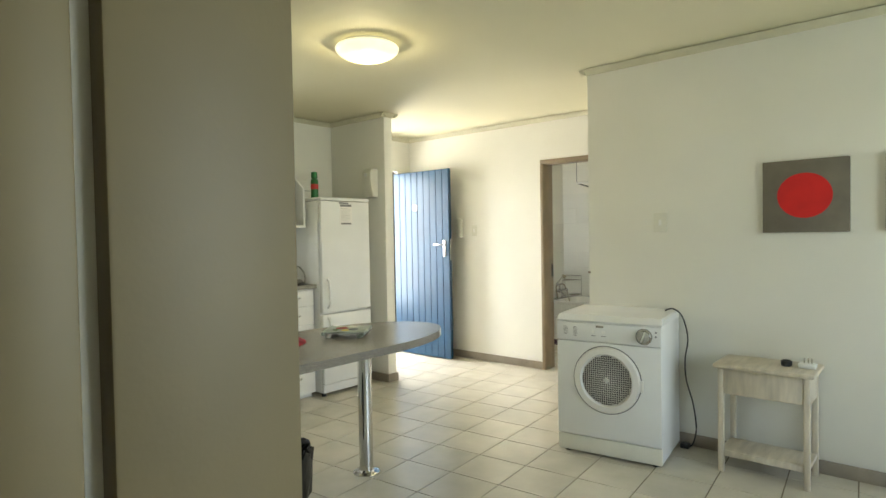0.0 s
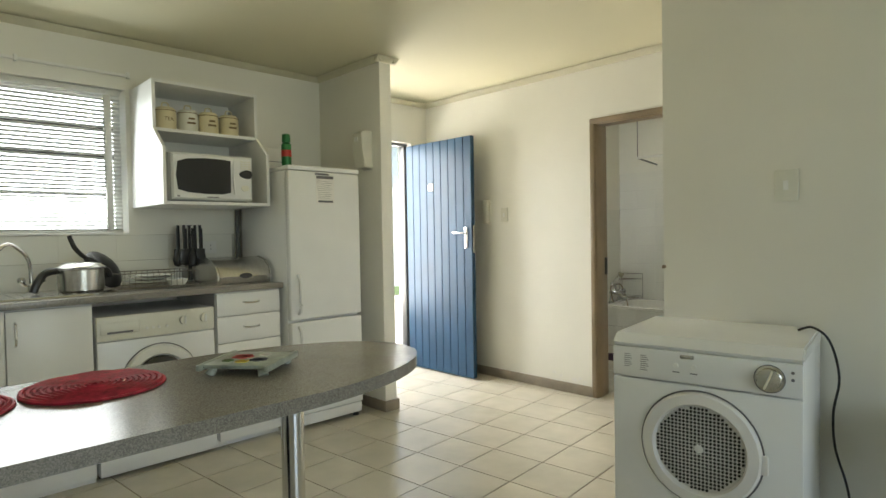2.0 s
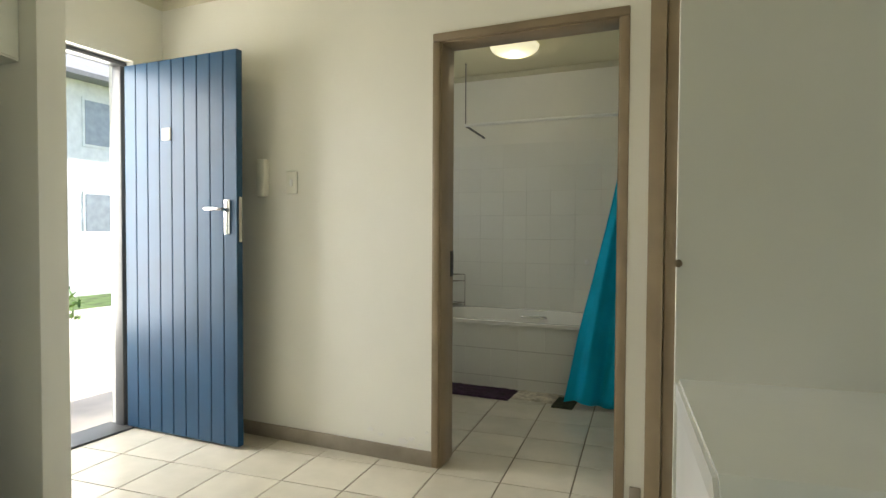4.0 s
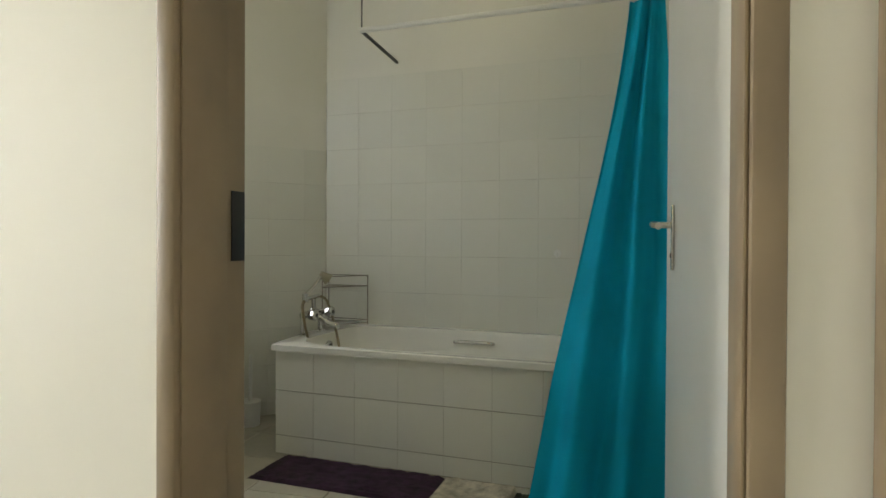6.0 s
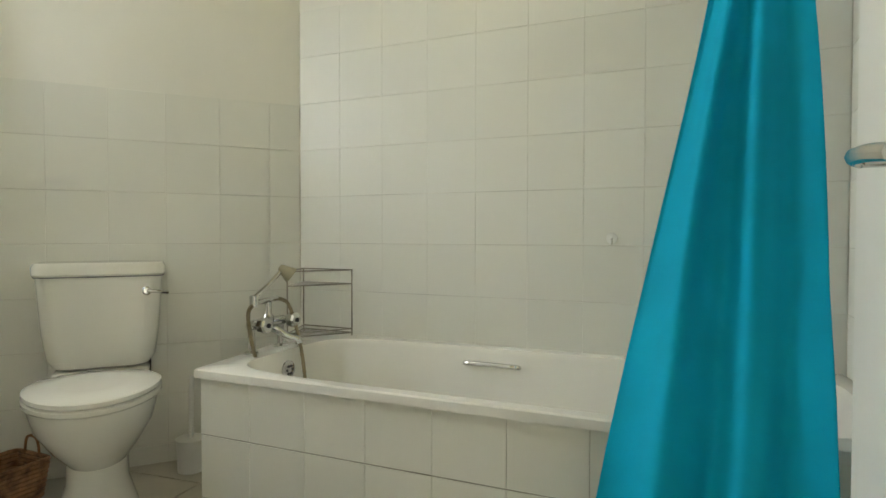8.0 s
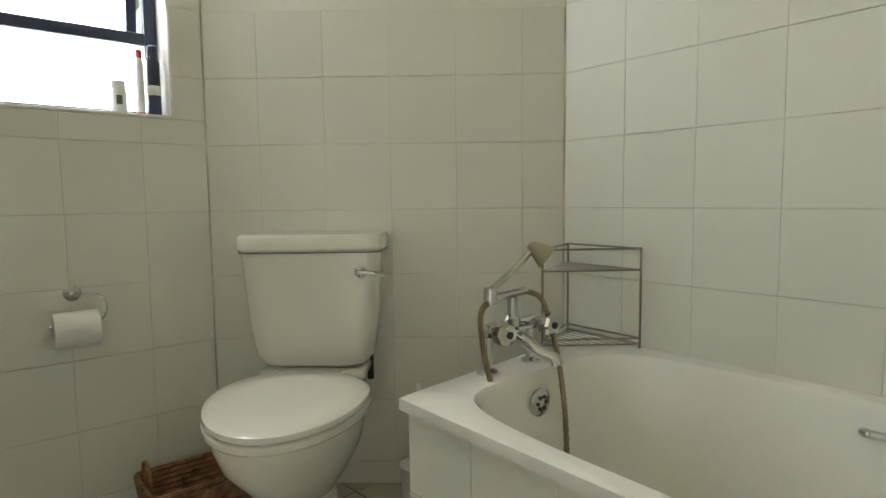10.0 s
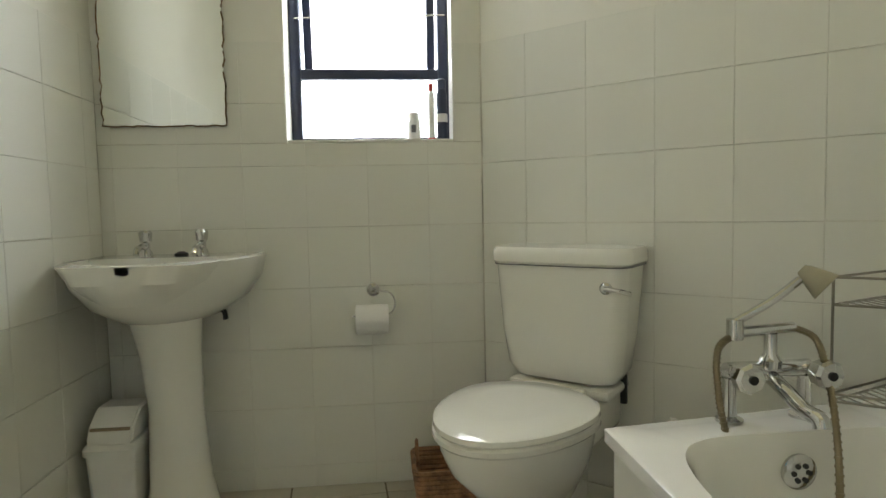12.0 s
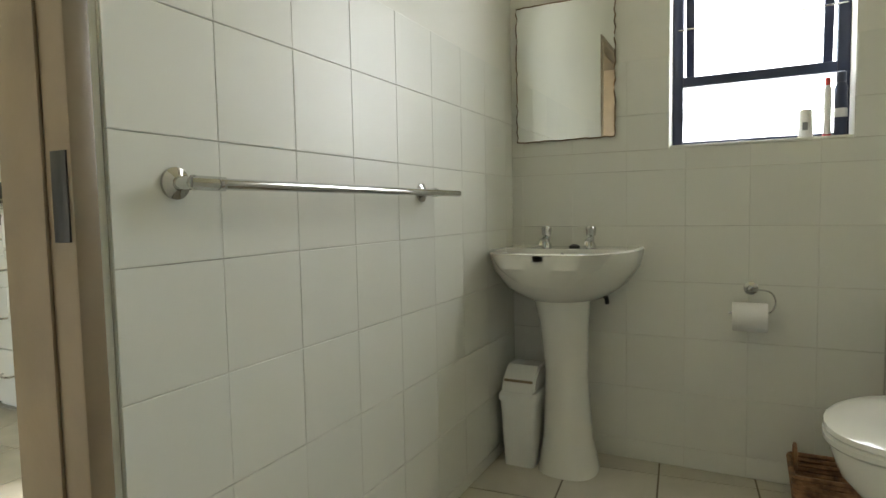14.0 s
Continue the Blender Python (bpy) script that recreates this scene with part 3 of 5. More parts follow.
lathe(bm, [(.196, 0), (.196, .004), (.191, .005), (.191, 0)], (-3.4316, 2.73, .47), 48, "x")
part("gasket_line", bm, INK, p)
part("porthole_glass", appliance_glass(bmesh.new(), (-3.43, 2.73, .47), .128), DARKGL, p)
for y in (2.46, 3.0):
    part("foot", cyl(bmesh.new(), (-3.50, y, 0), (-3.50, y, .021), .018), BLACK, wm)

# fridge
th = thing("fridge_freezer", (-3.7, 3.74, 0), "tall white fridge-freezer beside the wall stub", "fridge")
part("body", box(KX + .04, -3.40, 3.472, 4.0, 0.03, 1.63, bev=0.006), ENAMEL, th)
part("top", box(KX + .04, -3.352, 3.470, 4.002, 1.632, 1.66, bev=0.006), ENAMEL, th)
for z0, z1, h0, h1 in ((0.70, 1.628, 0.74, 0.98), (0.10, 0.685, 0.46, 0.66)):
    d = part("door", box(-3.398, -3.352, 3.472, 4.0, z0, z1, bev=0.01, seg=3), ENAMEL, th)
    part("handle", tube(bmesh.new(), bez([(-3.354, 3.525, h0), (-3.325, 3.525, h0 + .03), (-3.32, 3.525, (h0 + h1) / 2), (-3.325, 3.525, h1 - .03), (-3.354, 3.525, h1)]), .011, 10), ENAMEL, d)
part("kick_panel", box(-3.40, -3.365, 3.475, 3.997, 0.03, 0.095, bev=0.004), ENAMEL, th)
part("badge", box(-3.3515, -3.349, 3.66, 3.76, 1.607, 1.620), INK, th)
for y in (3.5, 3.97):
    part("foot", cyl(bmesh.new(), (-3.40, y, 0), (-3.40, y, .031), .02), BLACK, th)
th = thing("notice_sheet", (-3.35, 3.72, 1.5), "white printed notice taped to the fridge door", "notice")
part("sheet", box(-3.3512, -3.3502, 3.665, 3.80, 1.43, 1.605), PAPER, th)
part("header_bar", box(-3.3500, -3.3494, 3.67, 3.795, 1.585, 1.603), INK, th)
part("footer_bar", box(-3.3500, -3.3494, 3.68, 3.79, 1.434, 1.447), INK, th)
for i in range(10):
    part("text_line", box(-3.3500, -3.3496, 3.675, 3.765 + .02 * ((i * 7) % 3) / 2, 1.462 + i * .0118, 1.4637 + i * .0118), INK, th)
th = thing("spray_can", (-3.7, 3.615, 1.66), "green aerosol can with red band on the fridge", "spray can")
part("can", lathe(bmesh.new(), [(.031, 1.66), (.032, 1.665), (.032, 1.825), (.02, 1.84)], (-3.62, 3.615, 0)), GREEN, th)
part("band", lathe(bmesh.new(), [(.0324, 1.745), (.0326, 1.748), (.0326, 1.785), (.0324, 1.788)], (-3.62, 3.615, 0)), REDL, th)
part("nozzle", lathe(bmesh.new(), [(.026, 1.84), (.028, 1.845), (.026, 1.89), (.012, 1.897)], (-3.62, 3.615, 0)), GREEN, th)
th = thing("picture_hook_rail", (KX, 3.7, 1.78), "small white metal plate with a dark slot on the wall", "plate")
part("plate", box(KX + .001, KX + .01, 3.62, 3.86, 1.66, 1.86, bev=.003), PAINT, th)
part("slot", box(KX + .0105, KX + .014, 3.62, 3.88, 1.765, 1.769), INK, th)

# dispenser on the stub wall
th = thing("paper_dispenser", (-3.43, 4.13, 1.69), "cream plastic wall dispenser on the stub wall", "dispenser")
bm = bmesh.new()
prism(bm, [(4.1485, 1.68), (4.1485, 1.94), (4.08, 1.94), (4.055, 1.92), (4.06, 1.82), (4.08, 1.69)], "x", -3.50, -3.385, bev=.006)
part("housing", bm, CREAMP, th)
part("window_slot", box(-3.47, -3.43, 4.05, 4.056, 1.87, 1.90, bev=.002), CAB, th)

# wall unit with microwave
un = thing("wall_unit", (-3.8, 3.11, 1.41), "white open kitchen wall unit with one shelf", "wall unit")
prof = [(KX + .001, 1.412), (-3.512, 1.412), (-3.512, 1.73), (-3.655, 1.85), (-3.655, 2.13), (KX + .001, 2.13)]
for y0, nm in ((2.80, "side"), (3.415, "side")):
    part(nm, prism(bmesh.new(), prof, "y", y0, y0 + .018), CAB, un)
part("bottom", box(KX + .001, -3.513, 2.8185, 3.4145, 1.412, 1.43), CAB, un)
part("shelf", box(KX + .001, -3.657, 2.8185, 3.4145, 1.838, 1.856), CAB, un)
part("top", box(KX + .001, -3.657, 2.8185, 3.4145, 2.112, 2.13), CAB, un)
part("back", box(KX + .001, KX + .008, 2.8185, 3.4145, 1.4305, 2.111), CAB, un)
mw = thing("microwave", (-3.8, 3.1, 1.43), "white microwave oven with a curved dark glass door", "microwave")
part("body", box(-3.98, -3.60, 2.86, 3.35, 1.44, 1.715, bev=.008), ENAMEL, mw)
bm = bmesh.new()
rings = []
for x, ins in ((-3.599, 0), (-3.585, 0), (-3.572, .012)):
    rings.append([(x + .012, y, z) for y, z in ((2.862 + ins, 1.445 + ins), (2.862 + ins, 1.71 - ins), (2.98, 1.713 - ins), (3.10, 1.713 - ins), (3.22, 1.713 - ins), (3.346 - ins, 1.71 - ins), (3.346 - ins, 1.445 + ins), (3.22, 1.442 + ins), (3.10, 1.442 + ins), (2.98, 1.442 + ins))])
loft(bm, rings)
front = part("front", bm, ENAMEL, mw)
bm = bmesh.new()
poly = [(2.895, 1.50), (2.885, 1.58), (2.895, 1.66), (2.95, 1.678), (3.05, 1.686), (3.15, 1.686), (3.205, 1.68), (3.205, 1.49), (3.15, 1.478), (3.05, 1.478), (2.95, 1.485)]
loft(bm, [[(x + .012, y, z) for y, z in poly] for x in (-3.575, -3.5695)])
part("glass", bm, DARKGL, front)
part("handle", tube(bmesh.new(), bez([(-3.565, 3.232, 1.475), (-3.553, 3.222, 1.53), (-3.55, 3.218, 1.58), (-3.553, 3.222, 1.63), (-3.565, 3.232, 1.69)]), .006), ENAMEL, front)
bm = bmesh.new()
loft(bm, [[(x, 3.30 + .042 * math.cos(k), 1.605 + (.026 + .006 * math.cos(k)) * math.sin(k)) for k in np.linspace(0, 2 * math.pi, 24, endpoint=False)] for x in (-3.566, -3.556)])
part("dial_surround", bm, BLACK, mw)
for i in range(4):
    for j in range(3):
        part("button", box(-3.5665, -3.5575, 3.268 + j * .022, 3.285 + j * .022, 1.635 + i * .014, 1.643 + i * .014), CREAMP, mw)
bm = bmesh.new()
loft(bm, [[(x, 3.295 + .026 * math.cos(k), 1.52 + .018 * math.sin(k)) for k in np.linspace(0, 2 * math.pi, 20, endpoint=False)] for x in (-3.566, -3.5565)])
part("start_button", bm, CREAMP, mw)
part("emblem", box(-3.566, -3.5590, 2.89, 2.905, 1.458, 1.466), INK, mw)
part("maker_bar", box(-3.566, -3.5590, 3.06, 3.13, 1.457, 1.463), INK, mw)
for y in (2.89, 3.32):
    part("foot", box(-3.90, -3.62, y - .012, y + .012, 1.4305, 1.4395), BLACK, mw)


def canister(y, word, col):
    th = thing("canister", (-3.77, y, 1.8565), "cream enamel lidded storage canister on the shelf", "canister", "canisters on the shelf", rz=0)
    part("body", lathe(bmesh.new(), [(.054, 0), (.058, .004), (.061, .06), (.059, .112), (.056, .116)]), col, th)
    lid = part("lid", lathe(bmesh.new(), [(.058, .117), (.059, .123), (.047, .137), (.018, .143), (0, .143)]), col, th)
    part("knob", tube(bmesh.new(), bez([(0, -.02, .14), (0, -.015, .165), (0, .015, .165), (0, .02, .14)]), .004, 6), CANIS, lid)
    part("rim_line", lathe(bmesh.new(), [(.0575, .1155), (.0595, .116), (.0595, .119), (.0575, .1195)]), GOLDINK, th)
    if word:
        words("lettering", word, .03, pose(.0614, 0, .065, 90, 0, 90), GOLDINK, th)
    else:
        for k, (a, b) in enumerate(((-.024, .024), (-.017, .019))):
            part("lettering_bar", box(.0575, .0622, a, b, .05 + k * .026, .061 + k * .026), GOLDINK, th)


canister(2.91, "TEA", CANIS)
canister(3.04, "", CREAMP)
canister(3.165, "", CANIS)
canister(3.295, "", CANIS)

# sink, tap and things on the worktop
PLACE["dz"] = 0.034
sk = thing("kitchen_sink", (-3.75, 2.0, 0.906), "stainless steel inset kitchen sink with drainer", "sink")
bm = bmesh.new()


def rrect(cx, cy, w, d, r, z, n=6):
    pts = []
    for sx, sy, a0 in ((1, 1, 0), (-1, 1, 90), (-1, -1, 180), (1, -1, 270)):
        for k in range(n + 1):
            a = radians(a0 + 90 * k / n)
            pts.append((cx + sx * (w / 2 - r) + r * math.cos(a), cy + sy * (d / 2 - r) + r * math.sin(a), z))
    return pts


loft(bm, [rrect(-3.72, 2.05, .46, .86, .05, .907), rrect(-3.72, 2.05, .45, .85, .05, .914), rrect(-3.72, 1.84, .36, .36, .06, .914), rrect(-3.72, 1.84, .34, .34, .06, .909)])
part("rim", bm, STEEL, sk)
bm = bmesh.new()
for i in range(6):
    bx(bm, -3.86, -3.58, 2.12 + i * .05, 2.135 + i * .05, .9135, .9165, bev=.001)
part("drainer_ribs", bm, STEEL, sk)
tp = thing("kitchen_tap", (-3.92, 2.25, 0.906), "chrome swan-neck kitchen mixer tap", "tap")
bm = lathe(bmesh.new(), [(.028, .906), (.028, .915), (.018, .92), (.018, .95), (.01, .96)], (-3.92, 2.25, 0))
part("base", bm, CHROME, tp)
part("spout", tube(bmesh.new(), bez([(-3.92, 2.25, .95), (-3.92, 2.245, 1.06), (-3.91, 2.22, 1.12), (-3.89, 2.15, 1.17), (-3.87, 2.09, 1.12), (-3.87, 2.075, 1.07)], 40), .0105, 12), CHROME, tp)
for dy in (-.045, .045):
    bm = tube(bmesh.new(), [(-3.92, 2.25, .94), (-3.915, 2.25 + dy * .7, .952), (-3.91, 2.25 + dy, .968)], .009)
    lathe(bm, [(.018, .965), (.02, .975), (.014, .992), (0, .994)], (-3.91, 2.25 + dy, 0), 12)
    part("tap_handle", bm, CHROME, tp)

sb = thing("spray_bottle", (-3.87, 1.70, 0.906), "clear spray bottle half full of green cleaner with yellow trigger", "spray bottle")
part("liquid", lathe(bmesh.new(), [(.043, .909), (.046, .918), (.046, 1.0), (.044, 1.003)], (-3.87, 1.70, 0)), GREENLQ, sb)
part("bottle", lathe(bmesh.new(), [(.045, .907), (.048, .914), (.048, 1.06), (.04, 1.10), (.018, 1.15), (.016, 1.175)], (-3.87, 1.70, 0)), GLASS, sb)
part("label", lathe(bmesh.new(), [(.0482, 1.01), (.0486, 1.011), (.0486, 1.05), (.0482, 1.051)], (-3.87, 1.70, 0)), CANIS, sb)
bm = lathe(bmesh.new(), [(.019, 1.17), (.019, 1.19), (.014, 1.195)], (-3.87, 1.70, 0), 18)
bx(bm, -3.887, -3.853, 1.655, 1.745, 1.19, 1.235, bev=.012)
bx(bm, -3.878, -3.862, 1.745, 1.76, 1.205, 1.225, bev=.003)
tube(bm, bez([(-3.87, 1.735, 1.195), (-3.87, 1.75, 1.17), (-3.87, 1.745, 1.14)]), .006)
part("trigger", bm, YELLOW, sb)
rk = thing("sink_rack", (-3.97, 2.0, 0.906), "upright wire dish stand behind the sink", "rack")
for i in range(9):
    y = 1.912 + i * .022
    part("wire", tube(bmesh.new(), [(-4.0, y, .908), (-4.0, y, 1.08 - .008 * (i % 2)), (-3.97, y, 1.085), (-3.94, y, .908)], .002, 5), WIRE, rk)
for z in (.93, .97, 1.01, 1.05):
    part("cross_wire", tube(bmesh.new(), [(-4.003, 1.902, z), (-4.003, 2.098, z)], .002, 5), WIRE, rk)

pt = thing("pressure_cooker", (-3.70, 2.435, 0.906), "stainless steel pressure cooker with black side handles", "pot")
part("pan", lathe(bmesh.new(), [(.098, .918), (.108, .925), (.11, 1.03), (.115, 1.036), (.115, 1.044), (.108, 1.05), (.085, 1.064), (.02, 1.072), (0, 1.072)], (-3.70, 2.435, 0), 40), STEEL, pt)
part("rim_band", lathe(bmesh.new(), [(.1155, 1.037), (.1165, 1.038), (.1165, 1.043), (.1155, 1.044)], (-3.70, 2.435, 0), 40), INK, pt)
part("base_ring", lathe(bmesh.new(), [(.15, .9065), (.15, .912), (.1, .9175), (.1, .9065)], (-3.70, 2.435, 0)), STEEL, pt)
part("side_handle", tube(bmesh.new(), bez([(-3.68, 2.32, 1.03), (-3.67, 2.27, 1.02), (-3.66, 2.235, .975), (-3.655, 2.215, .925)]), .019, 10), BLACK, pt)
part("side_handle", tube(bmesh.new(), bez([(-3.70, 2.53, 1.03), (-3.70, 2.56, 1.02), (-3.70, 2.575, .985)]), .015, 8), BLACK, pt)
pl = thing("pan_lid", (-3.79, 2.57, 0.906), "dark pan lid with long curved handle leaning on the pot", "pan lid")
bm = lathe(bmesh.new(), [(.117, 0), (.12, .004), (.095, .022), (.05, .036), (0, .04)], (0, 0, 0), 36)
bmesh.ops.transform(bm, matrix=pose(-3.80, 2.565, 1.018, -32, 52, 0), verts=bm.verts)
part("disc", bm, BLACK, pl)
part("knob", tube(bmesh.new(), bez([(-3.775, 2.53, 1.05), (-3.765, 2.50, 1.075), (-3.76, 2.47, 1.085)]), .016, 8), BLACK, pl)
part("handle", tube(bmesh.new(), bez([(-3.765, 2.51, 1.07), (-3.76, 2.46, 1.10), (-3.76, 2.42, 1.15), (-3.77, 2.40, 1.21)]), .012, 8), BLACK, pl)

dk = thing("dish_rack", (-3.72, 2.78, 0.906), "low chrome wire dish rack with crockery", "dish rack")
for z in (.92, 1.0):
    part("rim_wire", tube(bmesh.new(), rrect(-3.72, 2.80, .30, .42, .04, z), .003, 6, True), WIRE, dk)
for i in range(14):
    y = 2.60 + i * .031
    part("wire", tube(bmesh.new(), [(-3.57, y, 1.0), (-3.57, y, .915), (-3.87, y, .915), (-3.87, y, 1.0)], .002, 5), WIRE, dk)
for dy in (.0, .39):
    part("leg", tube(bmesh.new(), [(-3.60, 2.605 + dy, .9065), (-3.60, 2.605 + dy, .92)], .004, 6), WIRE, dk)
for k, (y, z) in enumerate(((2.76, .945), (2.78, .962), (2.80, .978))):
    th = single("plate", lathe(bmesh.new(), [(.06, z - .012), (.07, z - .01), (.115, z), (.116, z + .003), (.07, z - .006), (0, z - .008)], (-3.72, y, 0), 36), CERAMIC, "white plate stacked upside in the dish rack", "plate", "plates in the rack")
single("bowl", lathe(bmesh.new(), [(.03, .918), (.045, .92), (.06, .95), (.058, .95), (.04, .925), (0, .922)], (-3.63, 2.90, 0)), CERAMIC, "small white bowl in the dish rack", "bowl")

ut = thing("utensil_holder", (-3.93, 3.13, 0.906), "black utensil stand full of kitchen tools", "utensil holder")
part("stand", lathe(bmesh.new(), [(.05, .907), (.05, .915), (.012, .92), (.008, 1.26), (.016, 1.27)], (-3.93, 3.09, 0), 20), BLACK, ut)
for k in range(8):
    a = k * 0.8
    x, y = -3.93 + .05 * math.cos(a), 3.09 + .075 * math.sin(a)
    bm = tube(bmesh.new(), [(x, y, 1.25 + .02 * (k % 2)), (x + .004, y, 1.12)], .009, 8)
    if k % 2:
        bx(bm, x - .004, x + .008, y - .028, y + .028, 1.01 + .012 * (k % 3), 1.12, bev=.004)
    else:
        lathe(bm, [(.006, 1.12), (.022, 1.09), (.03, 1.05), (.022, 1.02), (.004, 1.01)], (x, y, 0), 12)
    part("utensil", bm, BLACK, ut)
bb = thing("bread_bin", (-3.72, 3.25, 0.906), "stainless steel roll-top bread bin", "bread bin")
prof = [(-3.92, .912), (-3.55, .912), (-3.54, .95), (-3.56, 1.0), (-3.62, 1.045), (-3.71, 1.063), (-3.80, 1.05), (-3.88, 1.01), (-3.92, .95)]
part("drum", prism(bmesh.new(), prof, "y", 3.112, 3.437, bev=.004), STEEL, bb)
for y in (3.10, 3.438):
    part("end_cap", prism(bmesh.new(), [(a * 1.0, b + (.004 if b > .92 else -.004)) for a, b in prof], "y", y, y + .011), STEEL, bb)
bm = bmesh.new()
loft(bm, [[(x, 3.275 + .04 * math.cos(k), .953 + .016 * math.sin(k)) for k in np.linspace(0, 2 * math.pi, 20, endpoint=False)] for x in (-3.548, -3.534)])
part("grip", bm, BLACK, bb)
so = thing("wall_socket", (KX, 3.16, 1.12), "white double wall socket above the worktop", "socket")
part("plate", box(KX + .001, KX + .01, 3.17, 3.31, 1.085, 1.165, bev=.003), CAB, so)
for y in (3.21, 3.27):
    for dz in (-.012, .012):
        part("hole", cyl(bmesh.new(), (KX + .0095, y, 1.125 + dz), (KX + .012, y, 1.125 + dz), .004, seg=8), INK, so)
single("drain_pipe", tube(bmesh.new(), [(KX + .03, 3.452, .907), (KX + .03, 3.452, 1.375)], .014, 10), GREYWF, "dark vertical pipe between worktop and wall unit", "pipe")
PLACE["dz"] = 0.0
# ---- breakfast bar ----
bar = thing("breakfast_bar", (-1.82, 2.0, 0), "long grey speckled breakfast bar with a rounded end on chrome legs", "breakfast bar")
outline = [(-2.18, 0.905), (-1.46, 0.905), (-1.455, 1.9)]
for k in np.linspace(0, math.pi, 30):
    outline.append((-1.818 + .362 * math.cos(k), 2.40 + .66 * math.sin(k) ** 0.95))
outline.append((-2.18, 1.9))
bm = bmesh.new()
prism(bm, outline, "z", 0.772, 0.81, bev=.004)
part("top", bm, GRANITE, bar)
for x, y in ((-1.945, 2.67), (-1.83, 1.46)):
    lg = part("leg", cyl(bmesh.new(), (x, y, .012), (x, y, .771), .039, seg=32), CHROME, bar, "polished chrome tube leg")
    fl = part("flange", lathe(bmesh.new(), [(.075, 0), (.075, .004), (.045, .012), (.041, .02), (.0395, .02)], (x, y, 0)), CHROME, lg)
    for k in range(3):
        a = k * 2.1
        part("screw", cyl(bmesh.new(), (x + .06 * math.cos(a), y + .06 * math.sin(a), .006), (x + .06 * math.cos(a), y + .06 * math.sin(a), .013), .006, seg=8), STEEL, bar)


def placemat(x, y):
    th = thing("placemat", (x, y, 0.81), "round red coiled raffia placemat on the breakfast bar", "placemat", "placemats on the bar", rz=0)
    bm = bmesh.new()
    lathe(bm, [(.175, .0005), (.178, .003), (.176, .0065), (.0, .0065)], (0, 0, 0), 40)
    part("disc", bm, REDM, th)
    pts = []
    for k in range(11 * 40):
        a = 2 * math.pi * k / 40
        r = .008 + .0152 * a / (2 * math.pi)
        pts.append((r * math.cos(a), r * math.sin(a), .0068 + .0012 * math.sin(a * 9)))
    part("coil", tube(bmesh.new(), pts, .0062, 5), REDM, th)


placemat(-1.965, 1.725)
placemat(-1.975, 2.085)
tv = thing("trivet", (-1.86, 2.48, 0.81), "mint green footed tile trivet with painted flowers", "trivet", rz=38)
part("tile", box(-.10, .10, -.10, .10, .022, .034, bev=.004), TREAD, tv)
for sx in (-1, 1):
    for sy in (-1, 1):
        part("foot", cyl(bmesh.new(), (sx * .085, sy * .085, 0), (sx * .075, sy * .075, .0225), .016, .012, 10), TREAD, tv)
    part("side_rail", box(sx * .105 - .008, sx * .105 + .008, -.115, .115, .016, .036, bev=.005), TREAD, tv)
for k, (x, y, r, m) in enumerate(((-.03, .02, .035, REDL), (.04, -.02, .028, NAVY), (.0, -.05, .022, YELLOW), (.03, .05, .02, PAPER), (-.05, -.04, .018, LEAFG))):
    bm = bmesh.new()
    for j in range(5):
        a = j * 1.257 + k
        cyl(bm, (x + r * .5 * math.cos(a), y + r * .5 * math.sin(a), .034), (x + r * .5 * math.cos(a), y + r * .5 * math.sin(a), .0352 + .0002 * k), r * .5, seg=10)
    part("flower", bm, m, tv)

bn = thing("waste_bin", (-1.77, 1.97, 0), "waste bin lined with a black plastic bag under the bar", "bin")
bm = lathe(bmesh.new(), [(.12, 0), (.13, .01), (.15, .33), (.145, .33), (.125, .02), (0, .018)], (-1.77, 1.97, 0))
part("bucket", bm, BLACK, bn)
rings = []
rng = random.Random(4)
for r, z in ((.155, .16), (.165, .25), (.17, .33), (.168, .365), (.155, .375), (.14, .35), (.13, .22), (.11, .08), (.01, .06)):
    rings.append([(-1.77 + (r + rng.uniform(-.009, .009)) * math.cos(k), 1.97 + (r + rng.uniform(-.009, .009)) * math.sin(k), z + rng.uniform(-.012, .012)) for k in np.linspace(0, 2 * math.pi, 36, endpoint=False)])
part("liner", loft(bmesh.new(), rings, False, True), BAG, bn, "crumpled black bin liner")

# ---- living side: dryer, side table, pictures, lamp ----
dx0, dx1, dy0, dy1 = -1.275, -0.66, 3.655, 4.13
dry = thing("tumble_dryer", (-0.96, 3.9, 0), "white tumble dryer with a perforated round door", "dryer")
part("body", box(dx0 + .003, dx1 - .003, dy0 + .022, dy1, 0.02, 0.80, bev=.008), ENAMEL, dry)
bm = bmesh.new()
prism(bm, [(dy0 + .012, .795), (dy0 + .004, .806), (dy0 + .04, .838), (dy1, .843), (dy1, .795)], "x", dx0, dx1, bev=.006)
part("lid", bm, ENAMEL, dry)
cp = part("control_panel", box(dx0 + .002, dx1 - .002, dy0 - .002, dy0 + .02, .684, .793, bev=.006), ENAMEL, dry)
part("front_panel", box(dx0 + .002, dx1 - .002, dy0, dy0 + .02, .117, .680, bev=.008), ENAMEL, dry)
part("kick_panel", box(dx0 + .002, dx1 - .002, dy0 + .004, dy0 + .021, .018, .113, bev=.006), CREAMP, dry)
kx, kz = -0.755, .738
k = part("timer_knob", lathe(bmesh.new(), [(.043, 0), (.043, -.004), (.036, -.006), (.034, -.022), (0, -.024)], (kx, dy0 - .002, kz), 36, "y"), STEEL, dry, "silver timer dial with dark ring")
part("ring", lathe(bmesh.new(), [(.0455, 0), (.0455, -.003), (.0432, -.0035), (.0432, 0)], (kx, dy0 - .0022, kz), 36, "y"), INK, k)
